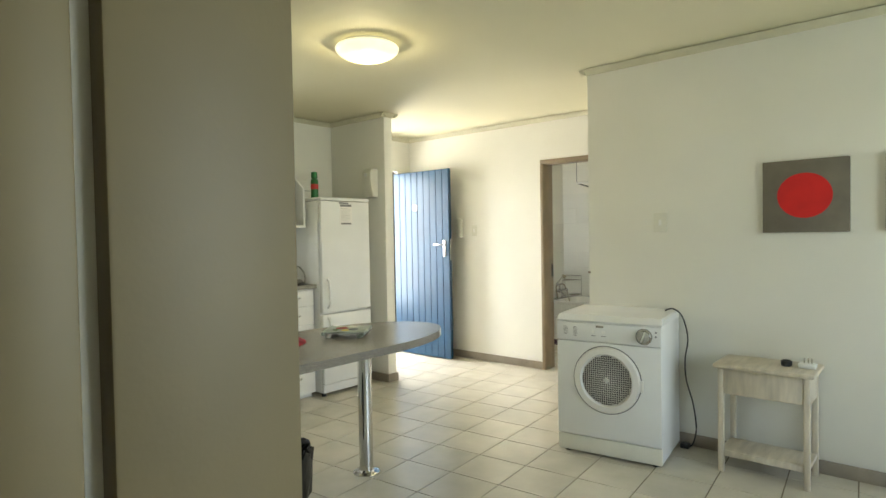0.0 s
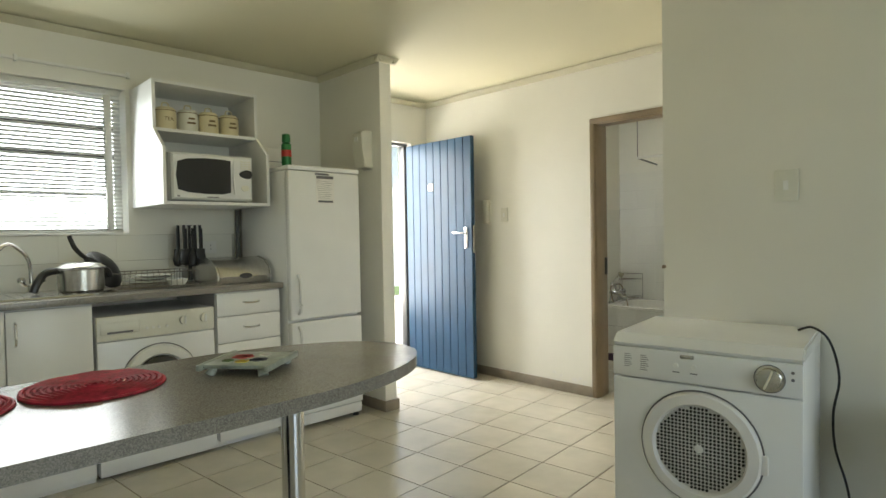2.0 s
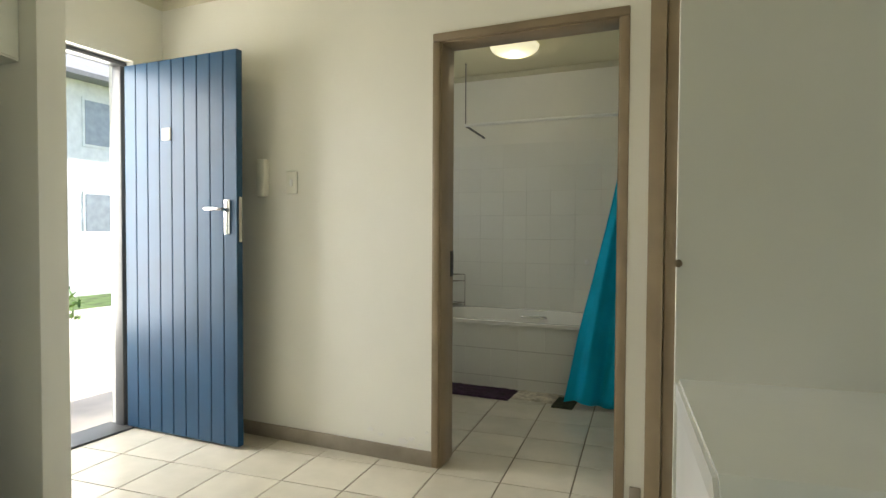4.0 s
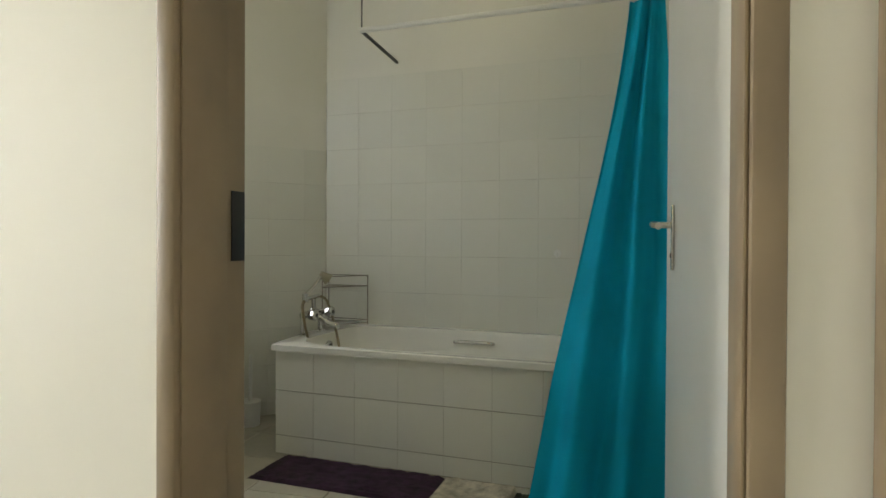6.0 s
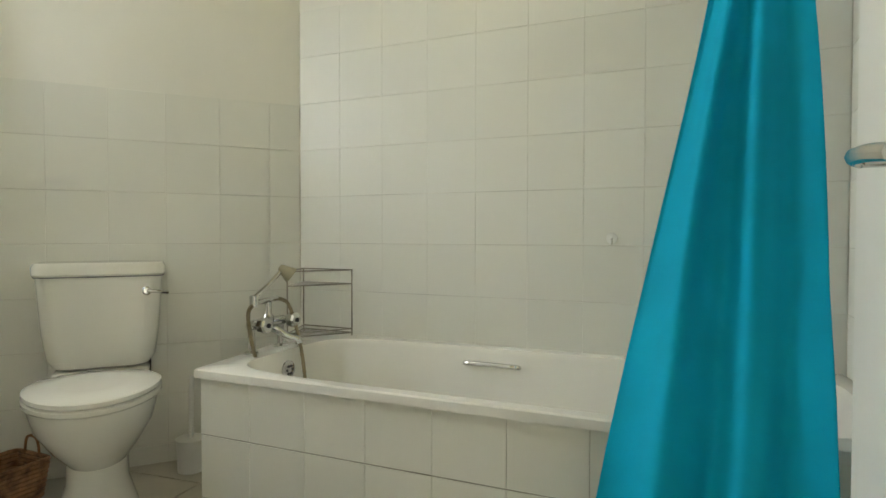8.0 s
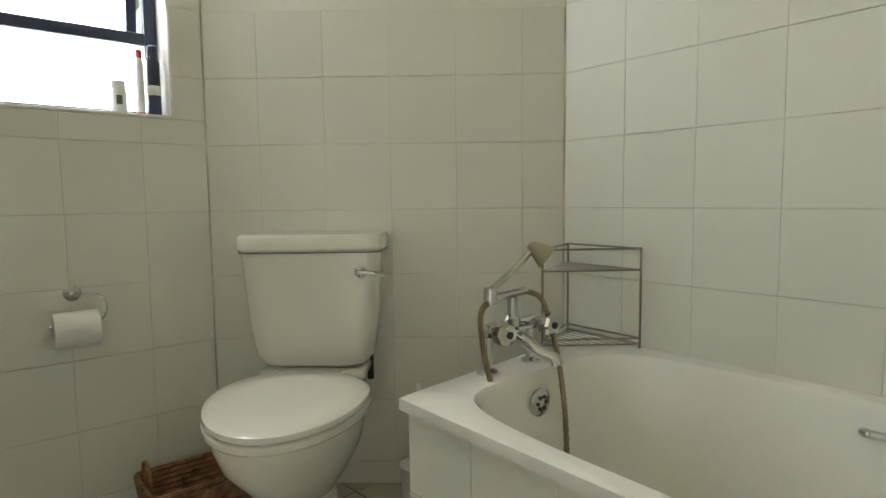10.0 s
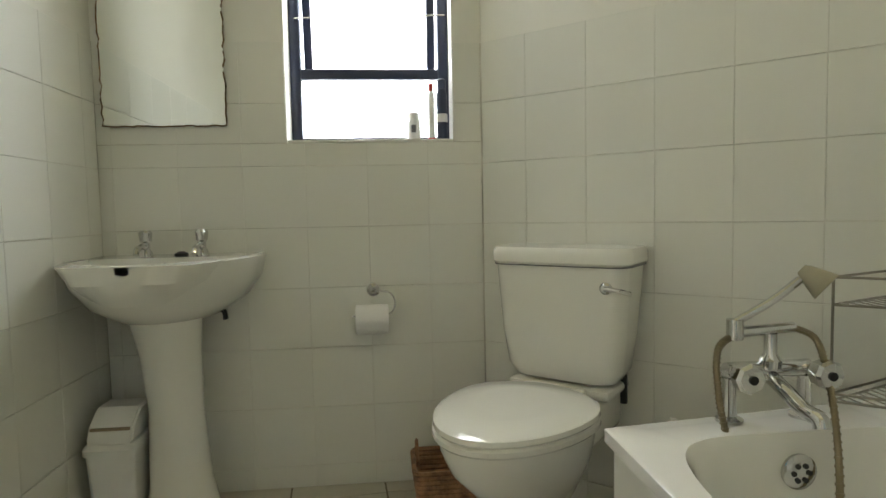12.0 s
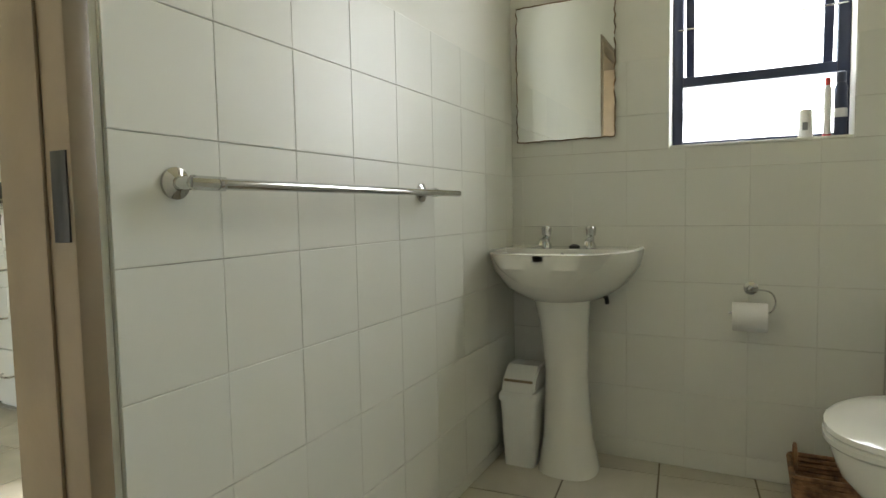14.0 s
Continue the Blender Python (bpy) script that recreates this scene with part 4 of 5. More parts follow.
bm = box(-.0035, .0035, -.006, 0, -.032, .032, bev=.002)
bmesh.ops.transform(bm, matrix=pose(kx, dy0 - .0255, kz, 0, 22, 0), verts=bm.verts)
part("grip", bm, CREAMP, k)
for x in (-1.045, -.985):
    part("button", lathe(bmesh.new(), [(.009, 0), (.009, -.006), (0, -.007)], (x, dy0 - .002, .745), 16, "y"), CAB, dry)
    part("label_bar", box(x - .012, x + .012, dy0 - .0030, dy0 - .0022, .720, .7235), INK, dry)
for x, n in ((-1.215, 7), (-1.155, 8)):
    for i in range(n):
        part("label_bar", box(x - .014, x + .006 + .009 * (i % 3) / 2, dy0 - .0030, dy0 - .0022, .766 - i * .0075, .7682 - i * .0075), INK, dry)
part("badge", box(-1.03, -.985, dy0 - .004, dy0 - .0022, .771, .784, bev=.002), STEEL, dry)
for z in (.765, .742):
    part("indicator", cyl(bmesh.new(), (-.69, dy0 - .0018, z), (-.69, dy0 - .006, z), .005, seg=10), INK, dry)
cx, cz, R = -0.968, 0.468, 0.194
bm = lathe(bmesh.new(), [(R, 0), (R, -.008), (R - .008, -.018), (R - .040, -.022), (R - .046, -.012), (R - .048, -.006), (R - .048, 0)], (cx, dy0 - .001, cz), 56, "y")
dd = part("door", bm, GREYHOLE, dry, "pale moulded round dryer door")
part("seam", lathe(bmesh.new(), [(R + .006, 0), (R + .006, -.002), (R + .001, -.0025), (R + .001, 0)], (cx, dy0 - .0012, cz), 56, "y"), INK, dd)
part("grille_plate", lathe(bmesh.new(), [(R - .0485, -.004), (R - .049, -.007), (0, -.009)], (cx, dy0 - .001, cz), 48, "y"), GREYHOLE, dd)
bm = bmesh.new()
for i in range(-11, 12):
    for j in range(-11, 12):
        if math.hypot(i, j) * .0125 < R - .054 and (i or j):
            cyl(bm, (cx + i * .0125, dy0 - .0115, cz + j * .0125), (cx + i * .0125, dy0 - .0075, cz + j * .0125), .0047, seg=8)
tagged(part("grille_holes", bm, BLACK, dd, "rows of small dark vent holes"), kind="stuff")
part("boss", lathe(bmesh.new(), [(.016, -.009), (.014, -.013), (0, -.0135)], (cx, dy0 - .001, cz), 20, "y"), CAB, dd)
part("latch", box(cx + .17, cx + .21, dy0 - .012, dy0 - .001, cz - .045, cz + .02, bev=.005), GREYHOLE, dd)
for x in (dx0 + .05, dx1 - .05):
    for y in (dy0 + .05, dy1 - .05):
        part("foot", cyl(bmesh.new(), (x, y, 0), (x, y, .021), .018, seg=12), BLACK, dry)
dry.matrix_basis = Matrix.Translation((-1.266, 3.625, 0)) @ Matrix.Rotation(radians(7.5), 4, "Z") @ Matrix.Translation((-dx0, -dy0, 0)) @ dry.matrix_basis
single("power_cable", tube(bmesh.new(), bez([(-.765, 4.06, .845), (-.72, 4.07, .858), (-.672, 4.09, .81), (-.648, 4.11, .68), (-.668, 4.12, .55), (-.665, 4.13, .42), (-.63, 4.14, .28), (-.615, 4.15, .13), (-.635, 4.15, .03), (-.66, 4.14, .008)], 60), .0045, 7), BLACK, "black power cable hanging behind the tumble dryer", "cable")
pg = thing("cable_plug", (-.67, 4.12, 0), "black plug lying on the floor by the wall", "plug")
part("plug_body", box(-.70, -.65, 4.11, 4.16, 0, .03, bev=.006), BLACK, pg)

st = thing("side_table", (-.2, 4.03, 0), "whitewashed wooden side table with a drawer and lower shelf", "side table")
sx0, sx1, sy0, sy1 = -.42, .015, 3.89, 4.165
part("top", box(sx0 - .02, sx1 + .025, sy0 - .025, sy1 + .01, .575, .60, bev=.008), WHITEWD, st)
for x in (sx0, sx1 - .028):
    for y in (sy0, sy1 - .03):
        part("leg", box(x, x + .028, y, y + .03, 0, .574, bev=.003), WHITEWD, st)
part("drawer_front", box(sx0 + .03, sx1 - .03, sy0 + .003, sy0 + .02, .435, .572, bev=.004), WHITEWD, st)
part("apron", box(sx0 + .004, sx0 + .024, sy0 + .031, sy1 - .031, .43, .573), WHITEWD, st)
part("apron", box(sx1 - .024, sx1 - .004, sy0 + .031, sy1 - .031, .43, .573), WHITEWD, st)
part("drawer_box", box(sx0 + .026, sx1 - .026, sy0 + .022, sy1 - .005, .44, .573), WHITEWD, st)
part("shelf", box(sx0 + .003, sx1 - .003, sy0 + .032, sy1 - .032, .10, .122, bev=.003), WHITEWD, st)
part("shelf_rail", box(sx0 + .029, sx1 - .029, sy0 + .006, sy0 + .024, .09, .122, bev=.003), WHITEWD, st)
single("dark_pot", lathe(bmesh.new(), [(.02, .6005), (.026, .605), (.027, .628), (.02, .632), (.016, .622), (0, .62)], (-.11, 4.02, 0), 20), BLACK, "small black round pot on the side table", "pot")
pa = thing("plug_adapter", (-.015, 4.03, .6), "white plug adapter on the side table", "plug adapter")
part("adapter_body", box(-.055, .025, 4.0, 4.06, .6005, .625, bev=.006), CAB, pa)
for dx in (-.03, -.012, .004):
    part("pin", cyl(bmesh.new(), (dx, 4.03, .625), (dx, 4.03, .652), .004, seg=8), STEEL, pa)


def picture(x0):
    th = thing("canvas_picture", (x0 + .2, 4.18, 1.31), "square taupe canvas with a large red disc on the wall", "picture", "canvases with red discs", rz=0)
    part("canvas", box(-.203, .203, -.012, .0195, 0, .394, bev=.004), TAUPEP, th)
    bm = bmesh.new()
    loft(bm, [[(.13 * math.cos(k), y, .20 + .122 * math.sin(k)) for k in np.linspace(0, 2 * math.pi, 48, endpoint=False)] for y in (-.0119, -.0128)])
    part("red_disc", bm, REDP, th)


picture(-.25)
picture(.305)


def dome(x, y, m, r):
    th = thing("ceiling_light", (x, y, H - .1), "lit round frosted glass ceiling light", "ceiling light")
    part("base_plate", lathe(bmesh.new(), [(r * .8, H - .0005), (r * .8, H - .03), (r * .7, H - .03)], (x, y, 0)), CREAMP, th)
    prof = [(r * math.cos(a), H - .03 - .072 * math.sin(a)) for a in np.linspace(0, math.pi / 2, 10)]
    part("shade", lathe(bmesh.new(), [(r * .97, H - .022)] + prof, (x, y, 0), 44), m, th, "glowing cream glass bowl")



dome(-2.0, 2.79, DOME, .182)
dome(-2.50, 6.86, DOMEB, .17)


# chipped paint low on the hall wall
rng = random.Random(3)
for x, z, r in ((-2.78, .135, .022), (-2.72, .118, .016), (-2.60, .105, .03), (-2.55, .12, .018), (-2.50, .098, .014), (-2.47, .16, .012)):
    poly = [(x + r * rng.uniform(.5, 1.2) * math.cos(a), z + r * rng.uniform(.25, .7) * math.sin(a)) for a in np.linspace(0, 2 * math.pi, 9, endpoint=False)]
    single("paint_flake", prism(bmesh.new(), poly, "y", 5.4055, 5.4096), PAPER, "blistered white paint flake low on the hall wall", "paint flake", "paint flakes")

# ---- bathroom ----
PLACE["dx"] = 0.07
th = thing("window_2", (-4.3, 6.41, 1.135), "navy steel bathroom window with frosted glass and an open top sash", "window")
y0, y1, z0, z1 = 6.145, 6.68, 1.135, 2.1
for a, b, c, d in ((y0, y0 + .035, z0, z1), (y1 - .035, y1, z0, z1), (y0 + .035, y1 - .035, z0, z0 + .03), (y0 + .035, y1 - .035, z1 - .035, z1), (y0 + .035, y1 - .035, 1.36, 1.395)):
    part("window_frame", box(-4.345, -4.305, a, b, c, d, bev=.003), NAVY, th)
p = part("pane", box(-4.328, -4.324, y0 + .036, y1 - .036, z0 + .031, 1.359), FROST, th)
p.visible_shadow = False
sash = part("sash", box(-4.40, -4.375, y0 + .04, y1 - .04, 1.37, 1.405, bev=.003), NAVY, th, "navy top-hung sash propped open")
bm = bmesh.new()
for ya, yb in ((y0 + .04, y0 + .068), (y1 - .068, y1 - .04)):
    prism(bm, [(-4.40, 1.406), (-4.375, 1.406), (-4.305, 2.06), (-4.33, 2.06)], "y", ya, yb)
part("sash_stile", bm, NAVY, sash)
bm = bmesh.new()
prism(bm, [(-4.390, 1.406), (-4.386, 1.406), (-4.316, 2.06), (-4.320, 2.06)], "y", y0 + .069, y1 - .069)
p = part("pane", bm, FROST, sash)
p.visible_shadow = False
part("stay_rod", tube(bmesh.new(), [(-4.30, y0 + .02, 1.56), (-4.30, y1 - .01, 1.575)], .003, 6), STEEL, th)
part("window_sill", box(-4.30, -4.195, y0 + .002, y1 - .002, 1.1355, 1.145, bev=.002), WTILE, th)
th = thing("deodorant_bottle", (-4.25, 6.55, 1.145), "small white bottle on the window sill", "bottle")
part("bottle", lathe(bmesh.new(), [(.02, 1.1455), (.021, 1.15), (.021, 1.205), (.017, 1.215)], (-4.245, 6.555, 0), 20), CAB, th)
part("cap", lathe(bmesh.new(), [(.018, 1.215), (.018, 1.235), (.012, 1.238)], (-4.245, 6.555, 0), 20), PAPER, th)
part("print", box(-4.226, -4.2235, 6.545, 6.56, 1.17, 1.195), INK, th)
th = thing("spray_can", (-4.25, 6.64, 1.145), "navy spray can with a white band in the window corner", "spray can")
part("can", lathe(bmesh.new(), [(.017, 1.1455), (.018, 1.15), (.018, 1.30), (.012, 1.315)], (-4.25, 6.65, 0), 20), NAVY, th)
part("band", lathe(bmesh.new(), [(.0182, 1.205), (.0186, 1.206), (.0186, 1.232), (.0182, 1.233)], (-4.25, 6.65, 0), 20), PAPER, th)
part("cap", lathe(bmesh.new(), [(.012, 1.315), (.014, 1.316), (.014, 1.345), (.009, 1.35)], (-4.25, 6.65, 0), 20), NAVY, th)
th = thing("slim_bottle", (-4.25, 6.61, 1.145), "slim white bottle with a red cap on the window sill", "bottle")
part("bottle", lathe(bmesh.new(), [(.010, 1.155), (.011, 1.158), (.011, 1.30), (.006, 1.31)], (-4.255, 6.615, 0), 14), CAB, th)
part("base", lathe(bmesh.new(), [(.012, 1.1455), (.012, 1.1545)], (-4.255, 6.615, 0), 14), REDL, th)
part("cap", lathe(bmesh.new(), [(.0075, 1.31), (.008, 1.312), (.008, 1.332), (.005, 1.335)], (-4.255, 6.615, 0), 14), REDL, th)

mi = thing("mirror", (-4.19, 5.78, 1.18), "frameless wall mirror with chipped wavy edges", "mirror")
part("glass", box(-4.1885, -4.183, 5.592, 5.962, 1.19, 1.70), MIRROR, mi)
rng = random.Random(8)


def wavy(a, b, fixed, vertical):
    bm = bmesh.new()
    pts = []
    for t in np.linspace(0, 1, 26):
        j = rng.uniform(-.0035, .0035)
        s = a + (b - a) * t
        pts.append((-4.184, fixed + j, s) if vertical else (-4.184, s, fixed + j * .6))
    tube(bm, pts, .0028, 6)
    return bm


for args in ((1.19, 1.70, 5.592, True), (1.19, 1.70, 5.962, True), (5.592, 5.962, 1.19, False), (5.592, 5.962, 1.70, False)):
    part("edge", wavy(*args), MIRE, mi)

# basin
ba = thing("pedestal_basin", (-4.2, 5.80, 0), "white ceramic pedestal wash basin with two chrome taps", "basin")


def dee(cx, w, d, z, x0=-4.193, n=26):
    pts = [(x0, cx - w / 2, z), (x0, cx + w / 2, z)]
    for k in np.linspace(0, math.pi, n):
        pts.append((x0 + .10 * d / .42 + (d - .10 * d / .42) * math.sin(k), cx + w / 2 * math.cos(k), z))
    return pts


rings = [dee(5.79, .20, .20, .60), dee(5.80, .30, .28, .615), dee(5.80, .42, .36, .66), dee(5.80, .50, .405, .72), dee(5.80, .525, .42, .765), dee(5.80, .53, .422, .785), dee(5.80, .515, .412, .79),
         dee(5.80, .44, .375, .787, -4.07), dee(5.80, .40, .34, .74, -4.07), dee(5.80, .30, .25, .68, -4.06), dee(5.80, .1, .08, .665, -4.05)]
rings = [[(min(p[0], -3.775), p[1], p[2]) for p in r] for r in rings]
part("bowl", loft(bmesh.new(), rings), CERAMIC, ba)


def oval(cx, cy, w, d, z, n=28, e=2.0):
    return [(cx + d / 2 * math.copysign(abs(math.sin(k)) ** (2 / e), math.sin(k)), cy + w / 2 * math.copysign(abs(math.cos(k)) ** (2 / e), math.cos(k)), z) for k in np.linspace(0, 2 * math.pi, n, endpoint=False)]


part("pedestal", loft(bmesh.new(), [oval(-4.03, 5.83, .21, .22, 0, e=2.6), oval(-4.03, 5.83, .205, .215, .02, e=2.6), oval(-4.04, 5.825, .17, .17, .12, e=2.4), oval(-4.04, 5.82, .15, .16, .35), oval(-4.03, 5.815, .17, .18, .52), oval(-4.02, 5.81, .20, .20, .62)]), CERAMIC, ba)
for y in (5.725, 5.89):
    bm = lathe(bmesh.new(), [(.02, .788), (.018, .80), (.012, .81), (.012, .83), (.017, .835), (.02, .86), (.014, .868), (0, .868)], (-4.12, y, 0), 16)
    tube(bm, bez([(-4.12, y, .815), (-4.085, y, .82), (-4.055, y, .812), (-4.045, y, .798)]), .009)
    part("tap", bm, CHROME, ba, "chrome pillar tap")
part("plug", lathe(bmesh.new(), [(.02, .7885), (.02, .797), (.008, .803), (0, .803)], (-4.10, 5.835, 0), 16), BLACK, ba)
part("overflow", cyl(bmesh.new(), (-4.062, 5.80, .765), (-4.055, 5.80, .763), .008, seg=12), BLACK, ba)
single("waste_pipe", tube(bmesh.new(), bez([(-4.16, 5.94, .58), (-4.16, 5.935, .61), (-4.15, 5.92, .66)]), .008), BLACK, "dark waste pipe under the basin", "pipe")

bi = thing("swing_bin", (-4.02, 5.67, 0), "small white plastic swing-lid bin beside the basin", "bin")
part("bin_body", loft(bmesh.new(), [rrect(-4.03, 5.665, .15, .11, .015, 0), rrect(-4.03, 5.665, .18, .135, .018, .245)]), CAB, bi)
part("collar", loft(bmesh.new(), [rrect(-4.03, 5.665, .19, .145, .018, .245), rrect(-4.03, 5.665, .19, .145, .018, .262), rrect(-4.03, 5.665, .17, .13, .018, .275)]), CAB, bi)
bm = bmesh.new()
prism(bm, [(-4.115, .276), (-3.945, .276), (-3.965, .32), (-4.02, .36), (-4.095, .36)], "y", 5.603, 5.727, bev=.006)
lid = part("swing_lid", bm, CAB, bi)
part("slot", box(-3.966, -3.9555, 5.612, 5.718, .311, .318), STEELF, lid)

# toilet roll
tr = thing("toilet_roll_holder", (-4.19, 6.40, .6), "chrome wire toilet roll holder with a roll", "toilet roll holder")
part("rosette", lathe(bmesh.new(), [(.022, .0015), (.022, .008), (.012, .014), (.008, .02), (0, .021)], (-4.2, 6.405, .655), 20, "x"), CHROME, tr)
part("wire_arm", tube(bmesh.new(), bez([(-4.185, 6.405, .655), (-4.16, 6.42, .655), (-4.14, 6.46, .65), (-4.135, 6.475, .62), (-4.135, 6.465, .59), (-4.135, 6.44, .582), (-4.135, 6.34, .578)], 40), .003, 7), CHROME, tr)
part("roll", lathe(bmesh.new(), [(.045, -.052), (.047, -.05), (.047, .05), (.045, .052), (.018, .052), (.018, -.052)], (-4.135, 6.402, .567), 30, "y"), TOILETP, tr, "white paper roll")

# toilet, set across the corner
to = thing("toilet", (-3.972, 7.041, 0), "white ceramic toilet with a cistern and closed seat", "toilet", rz=229.1)


def egg(cy, w, l, z, n=36, back=0.42):
    pts = []
    for k in np.linspace(0, 2 * math.pi, n, endpoint=False):
        s = math.sin(k)
        pts.append((w / 2 * math.cos(k) * (1 - .08 * s), cy + (l * (1 - back) if s > 0 else l * back) * s, z))
    return pts


def rr(cy, w, d, r, z):
    return rrect(0, cy, w, d, r, z)


part("cistern", loft(bmesh.new(), [rr(.115, .24, .12, .05, .425), rr(.115, .30, .15, .055, .435), rr(.115, .34, .172, .06, .465), rr(.115, .365, .185, .055, .56), rr(.112, .388, .195, .045, .74), rr(.112, .39, .195, .045, .752)]), CERAMIC, to)
part("cistern_lid", loft(bmesh.new(), [rr(.112, .398, .20, .045, .7545), rr(.113, .412, .212, .05, .762), rr(.113, .412, .212, .05, .788), rr(.113, .397, .195, .045, .802)]), CERAMIC, to)
part("lid_seam", loft(bmesh.new(), [rr(.112, .402, .204, .045, .7515), rr(.112, .402, .204, .045, .7543)]), INK, to)
bm = lathe(bmesh.new(), [(.016, .205), (.016, .216), (.01, .222), (0, .222)], (-.145, 0, .70), 16, "y")
tube(bm, bez([(-.145, .222, .70), (-.18, .228, .698), (-.215, .226, .692)]), .006)
part("flush_lever", bm, CHROME, to)
part("pan", loft(bmesh.new(), [egg(.36, .24, .26, 0), egg(.36, .235, .255, .02), egg(.34, .18, .22, .10), egg(.34, .18, .22, .17), egg(.38, .26, .32, .24), egg(.41, .33, .39, .31), egg(.42, .355, .42, .365), egg(.42, .36, .425, .388), egg(.42, .30, .36, .389)]), CERAMIC, to)
part("pan_back", box(-.13, .13, .03, .30, .28, .40, bev=.025, seg=3), CERAMIC, to)
part("neck", box(-.15, .15, .03, .205, .395, .424, bev=.012), CERAMIC, to)
part("seat_ring", loft(bmesh.new(), [egg(.42, .375, .44, .391), egg(.42, .385, .45, .397), egg(.42, .385, .45, .408), egg(.42, .37, .44, .412)]), CERAMIC, to)
part("seat_lid", loft(bmesh.new(), [egg(.42, .375, .44, .414), egg(.42, .383, .447, .419), egg(.42, .38, .445, .430), egg(.42, .35, .415, .437), egg(.42, .20, .25, .441)]), CERAMIC, to)
for x in (-.07, .07):
    part("hinge", cyl(bmesh.new(), (x - .018, .212, .415), (x + .018, .212, .415), .011, seg=12), CERAMIC, to)
part("inlet_pipe", tube(bmesh.new(), [(-.145, .07, .46), (-.145, .07, .36)], .010, 10), BLACK, to)
for sx in (-1, 1):
    part("floor_screw", cyl(bmesh.new(), (sx * .105, .33, .02), (sx * .105, .33, .03), .008, seg=8), STEEL, to)

tb = thing("toilet_brush", (-3.66, 7.20, 0), "white toilet brush in a round white holder", "toilet brush")
part("holder", lathe(bmesh.new(), [(.045, 0), (.048, .005), (.052, .115), (.056, .125), (.05, .128), (.02, .128)], (-3.68, 7.17, 0)), CAB, tb)
part("stick", tube(bmesh.new(), [(-3.68, 7.17, .12), (-3.685, 7.18, .36)], .009, 8), CAB, tb)

wk = thing("wicker_basket", (-4.07, 6.64, 0), "small brown wicker basket with looped handles beside the toilet", "basket")
bm = bmesh.new()
for i in range(9):
    z = .008 + i * .015
    tube(bm, rrect(-4.05, 6.67, .165 + i * .003, .27 + i * .004, .02, z), .008, 6, True)
part("weave", bm, WICKER, wk)
part("basket_floor", box(-4.12, -3.98, 6.545, 6.795, .002, .012), WICKER, wk)
for x in (-4.05,):
    for y in (6.53, 6.815):
        part("handle", tube(bmesh.new(), bez([(x - .04, y, .13), (x - .03, y, .18), (x, y, .195), (x + .03, y, .18), (x + .04, y, .13)]), .005, 6), WICKER, wk)

# towel rail
tw = thing("towel_rail", (-3.1, 5.57, .98), "chrome towel rail on the tiled wall", "towel rail")
part("rail", tube(bmesh.new(), [(-3.57, 5.625, .983), (-2.675, 5.625, .983)], .0095, 14), CHROME, tw)
for x in (-3.445, -2.64):
    bm = lathe(bmesh.new(), [(.026, 0), (.026, .006), (.012, .012), (.009, .04), (.012, .045)], (x, 5.567, .985), 20, "y")
    tube(bm, [(x, 5.605, .985), (x + (.02 if x < -3 else -.05), 5.625, .983)], .012, 10)
    part("bracket", bm, CHROME, tw)

# bath
bt = thing("bathtub", (-2.4, 7.2, 0), "white built-in bathtub with a tiled front panel", "bathtub")
X0, X1, Y0, Y1, ZR = -3.336, BX1 - .002, 6.862, BY1 - .008, .487
out = [(X0, Y0), (X1, Y0), (X1, Y1), (-3.47, Y1), (-3.40, 7.40)]


def ring_of(poly, z, n=80):
    pts = [Vector((*p, z)) for p in poly]
    seg = [(pts[i], pts[(i + 1) % len(pts)]) for i in range(len(pts))]
    tot = sum((b - a).length for a, b in seg)
    res = []
    for k in range(n):
        s = tot * k / n
        for a, b in seg:
            l = (b - a).length
            if s <= l:
                res.append(a + (b - a) * (s / l))
                break
            s -= l
    return res


def inner(w, d, r, z, cx=-2.405, cy=7.225, n=80):
    pts = []
    for k in range(n):
        # same starting corner and turn as the rim
        a = 2 * math.pi * k / n - math.pi * 0.86
        c, s = math.cos(a), math.sin(a)
        e = 2 / r
        pts.append(Vector((cx + w / 2 * math.copysign(abs(c) ** e, c), cy + d / 2 * math.copysign(abs(s) ** e, s), z)))
    return pts


bm = bmesh.new()
loft(bm, [ring_of(out, ZR - .028), ring_of(out, ZR - .004), ring_of([(x + (.006 if x < -3 else -.006), y + (.006 if y < 7 else -.001)) for x, y in out], ZR),
          inner(1.72, .64, 6, ZR - .001), inner(1.695, .62, 6, ZR - .02), inner(1.60, .54, 5, .30), inner(1.36, .44, 3.5, .15), inner(1.2, .34, 3, .12)], False, True)
part("tub", bm, ACRYL, bt)
part("front_core", box(X0 + .012, X1, Y0 + .018, Y0 + .03, 0, ZR - .03), PGROUT, bt)
part("end_core", box(X0 + .012, X0 + .03, Y0 + .031, 7.50, 0, ZR - .03), PGROUT, bt)
part("drain_cover", lathe(bmesh.new(), [(.033, 0), (.033, .006), (.026, .010), (0, .011)], (-3.236, 7.185, .425), 24, "x"), CHROME, bt)
bm = bmesh.new()
for k in range(6):
    a = k * math.pi / 3
    cyl(bm, (-3.227, 7.185 + .015 * math.cos(a), .425 + .015 * math.sin(a)), (-3.223, 7.185 + .015 * math.cos(a), .425 + .015 * math.sin(a)), .005, seg=8)
part("drain_slots", bm, BLACK, bt)
bm = tube(bmesh.new(), bez([(-2.69, 7.535, .425), (-2.685, 7.50, .435), (-2.60, 7.495, .437), (-2.50, 7.50, .435), (-2.495, 7.535, .425)]), .009, 8)
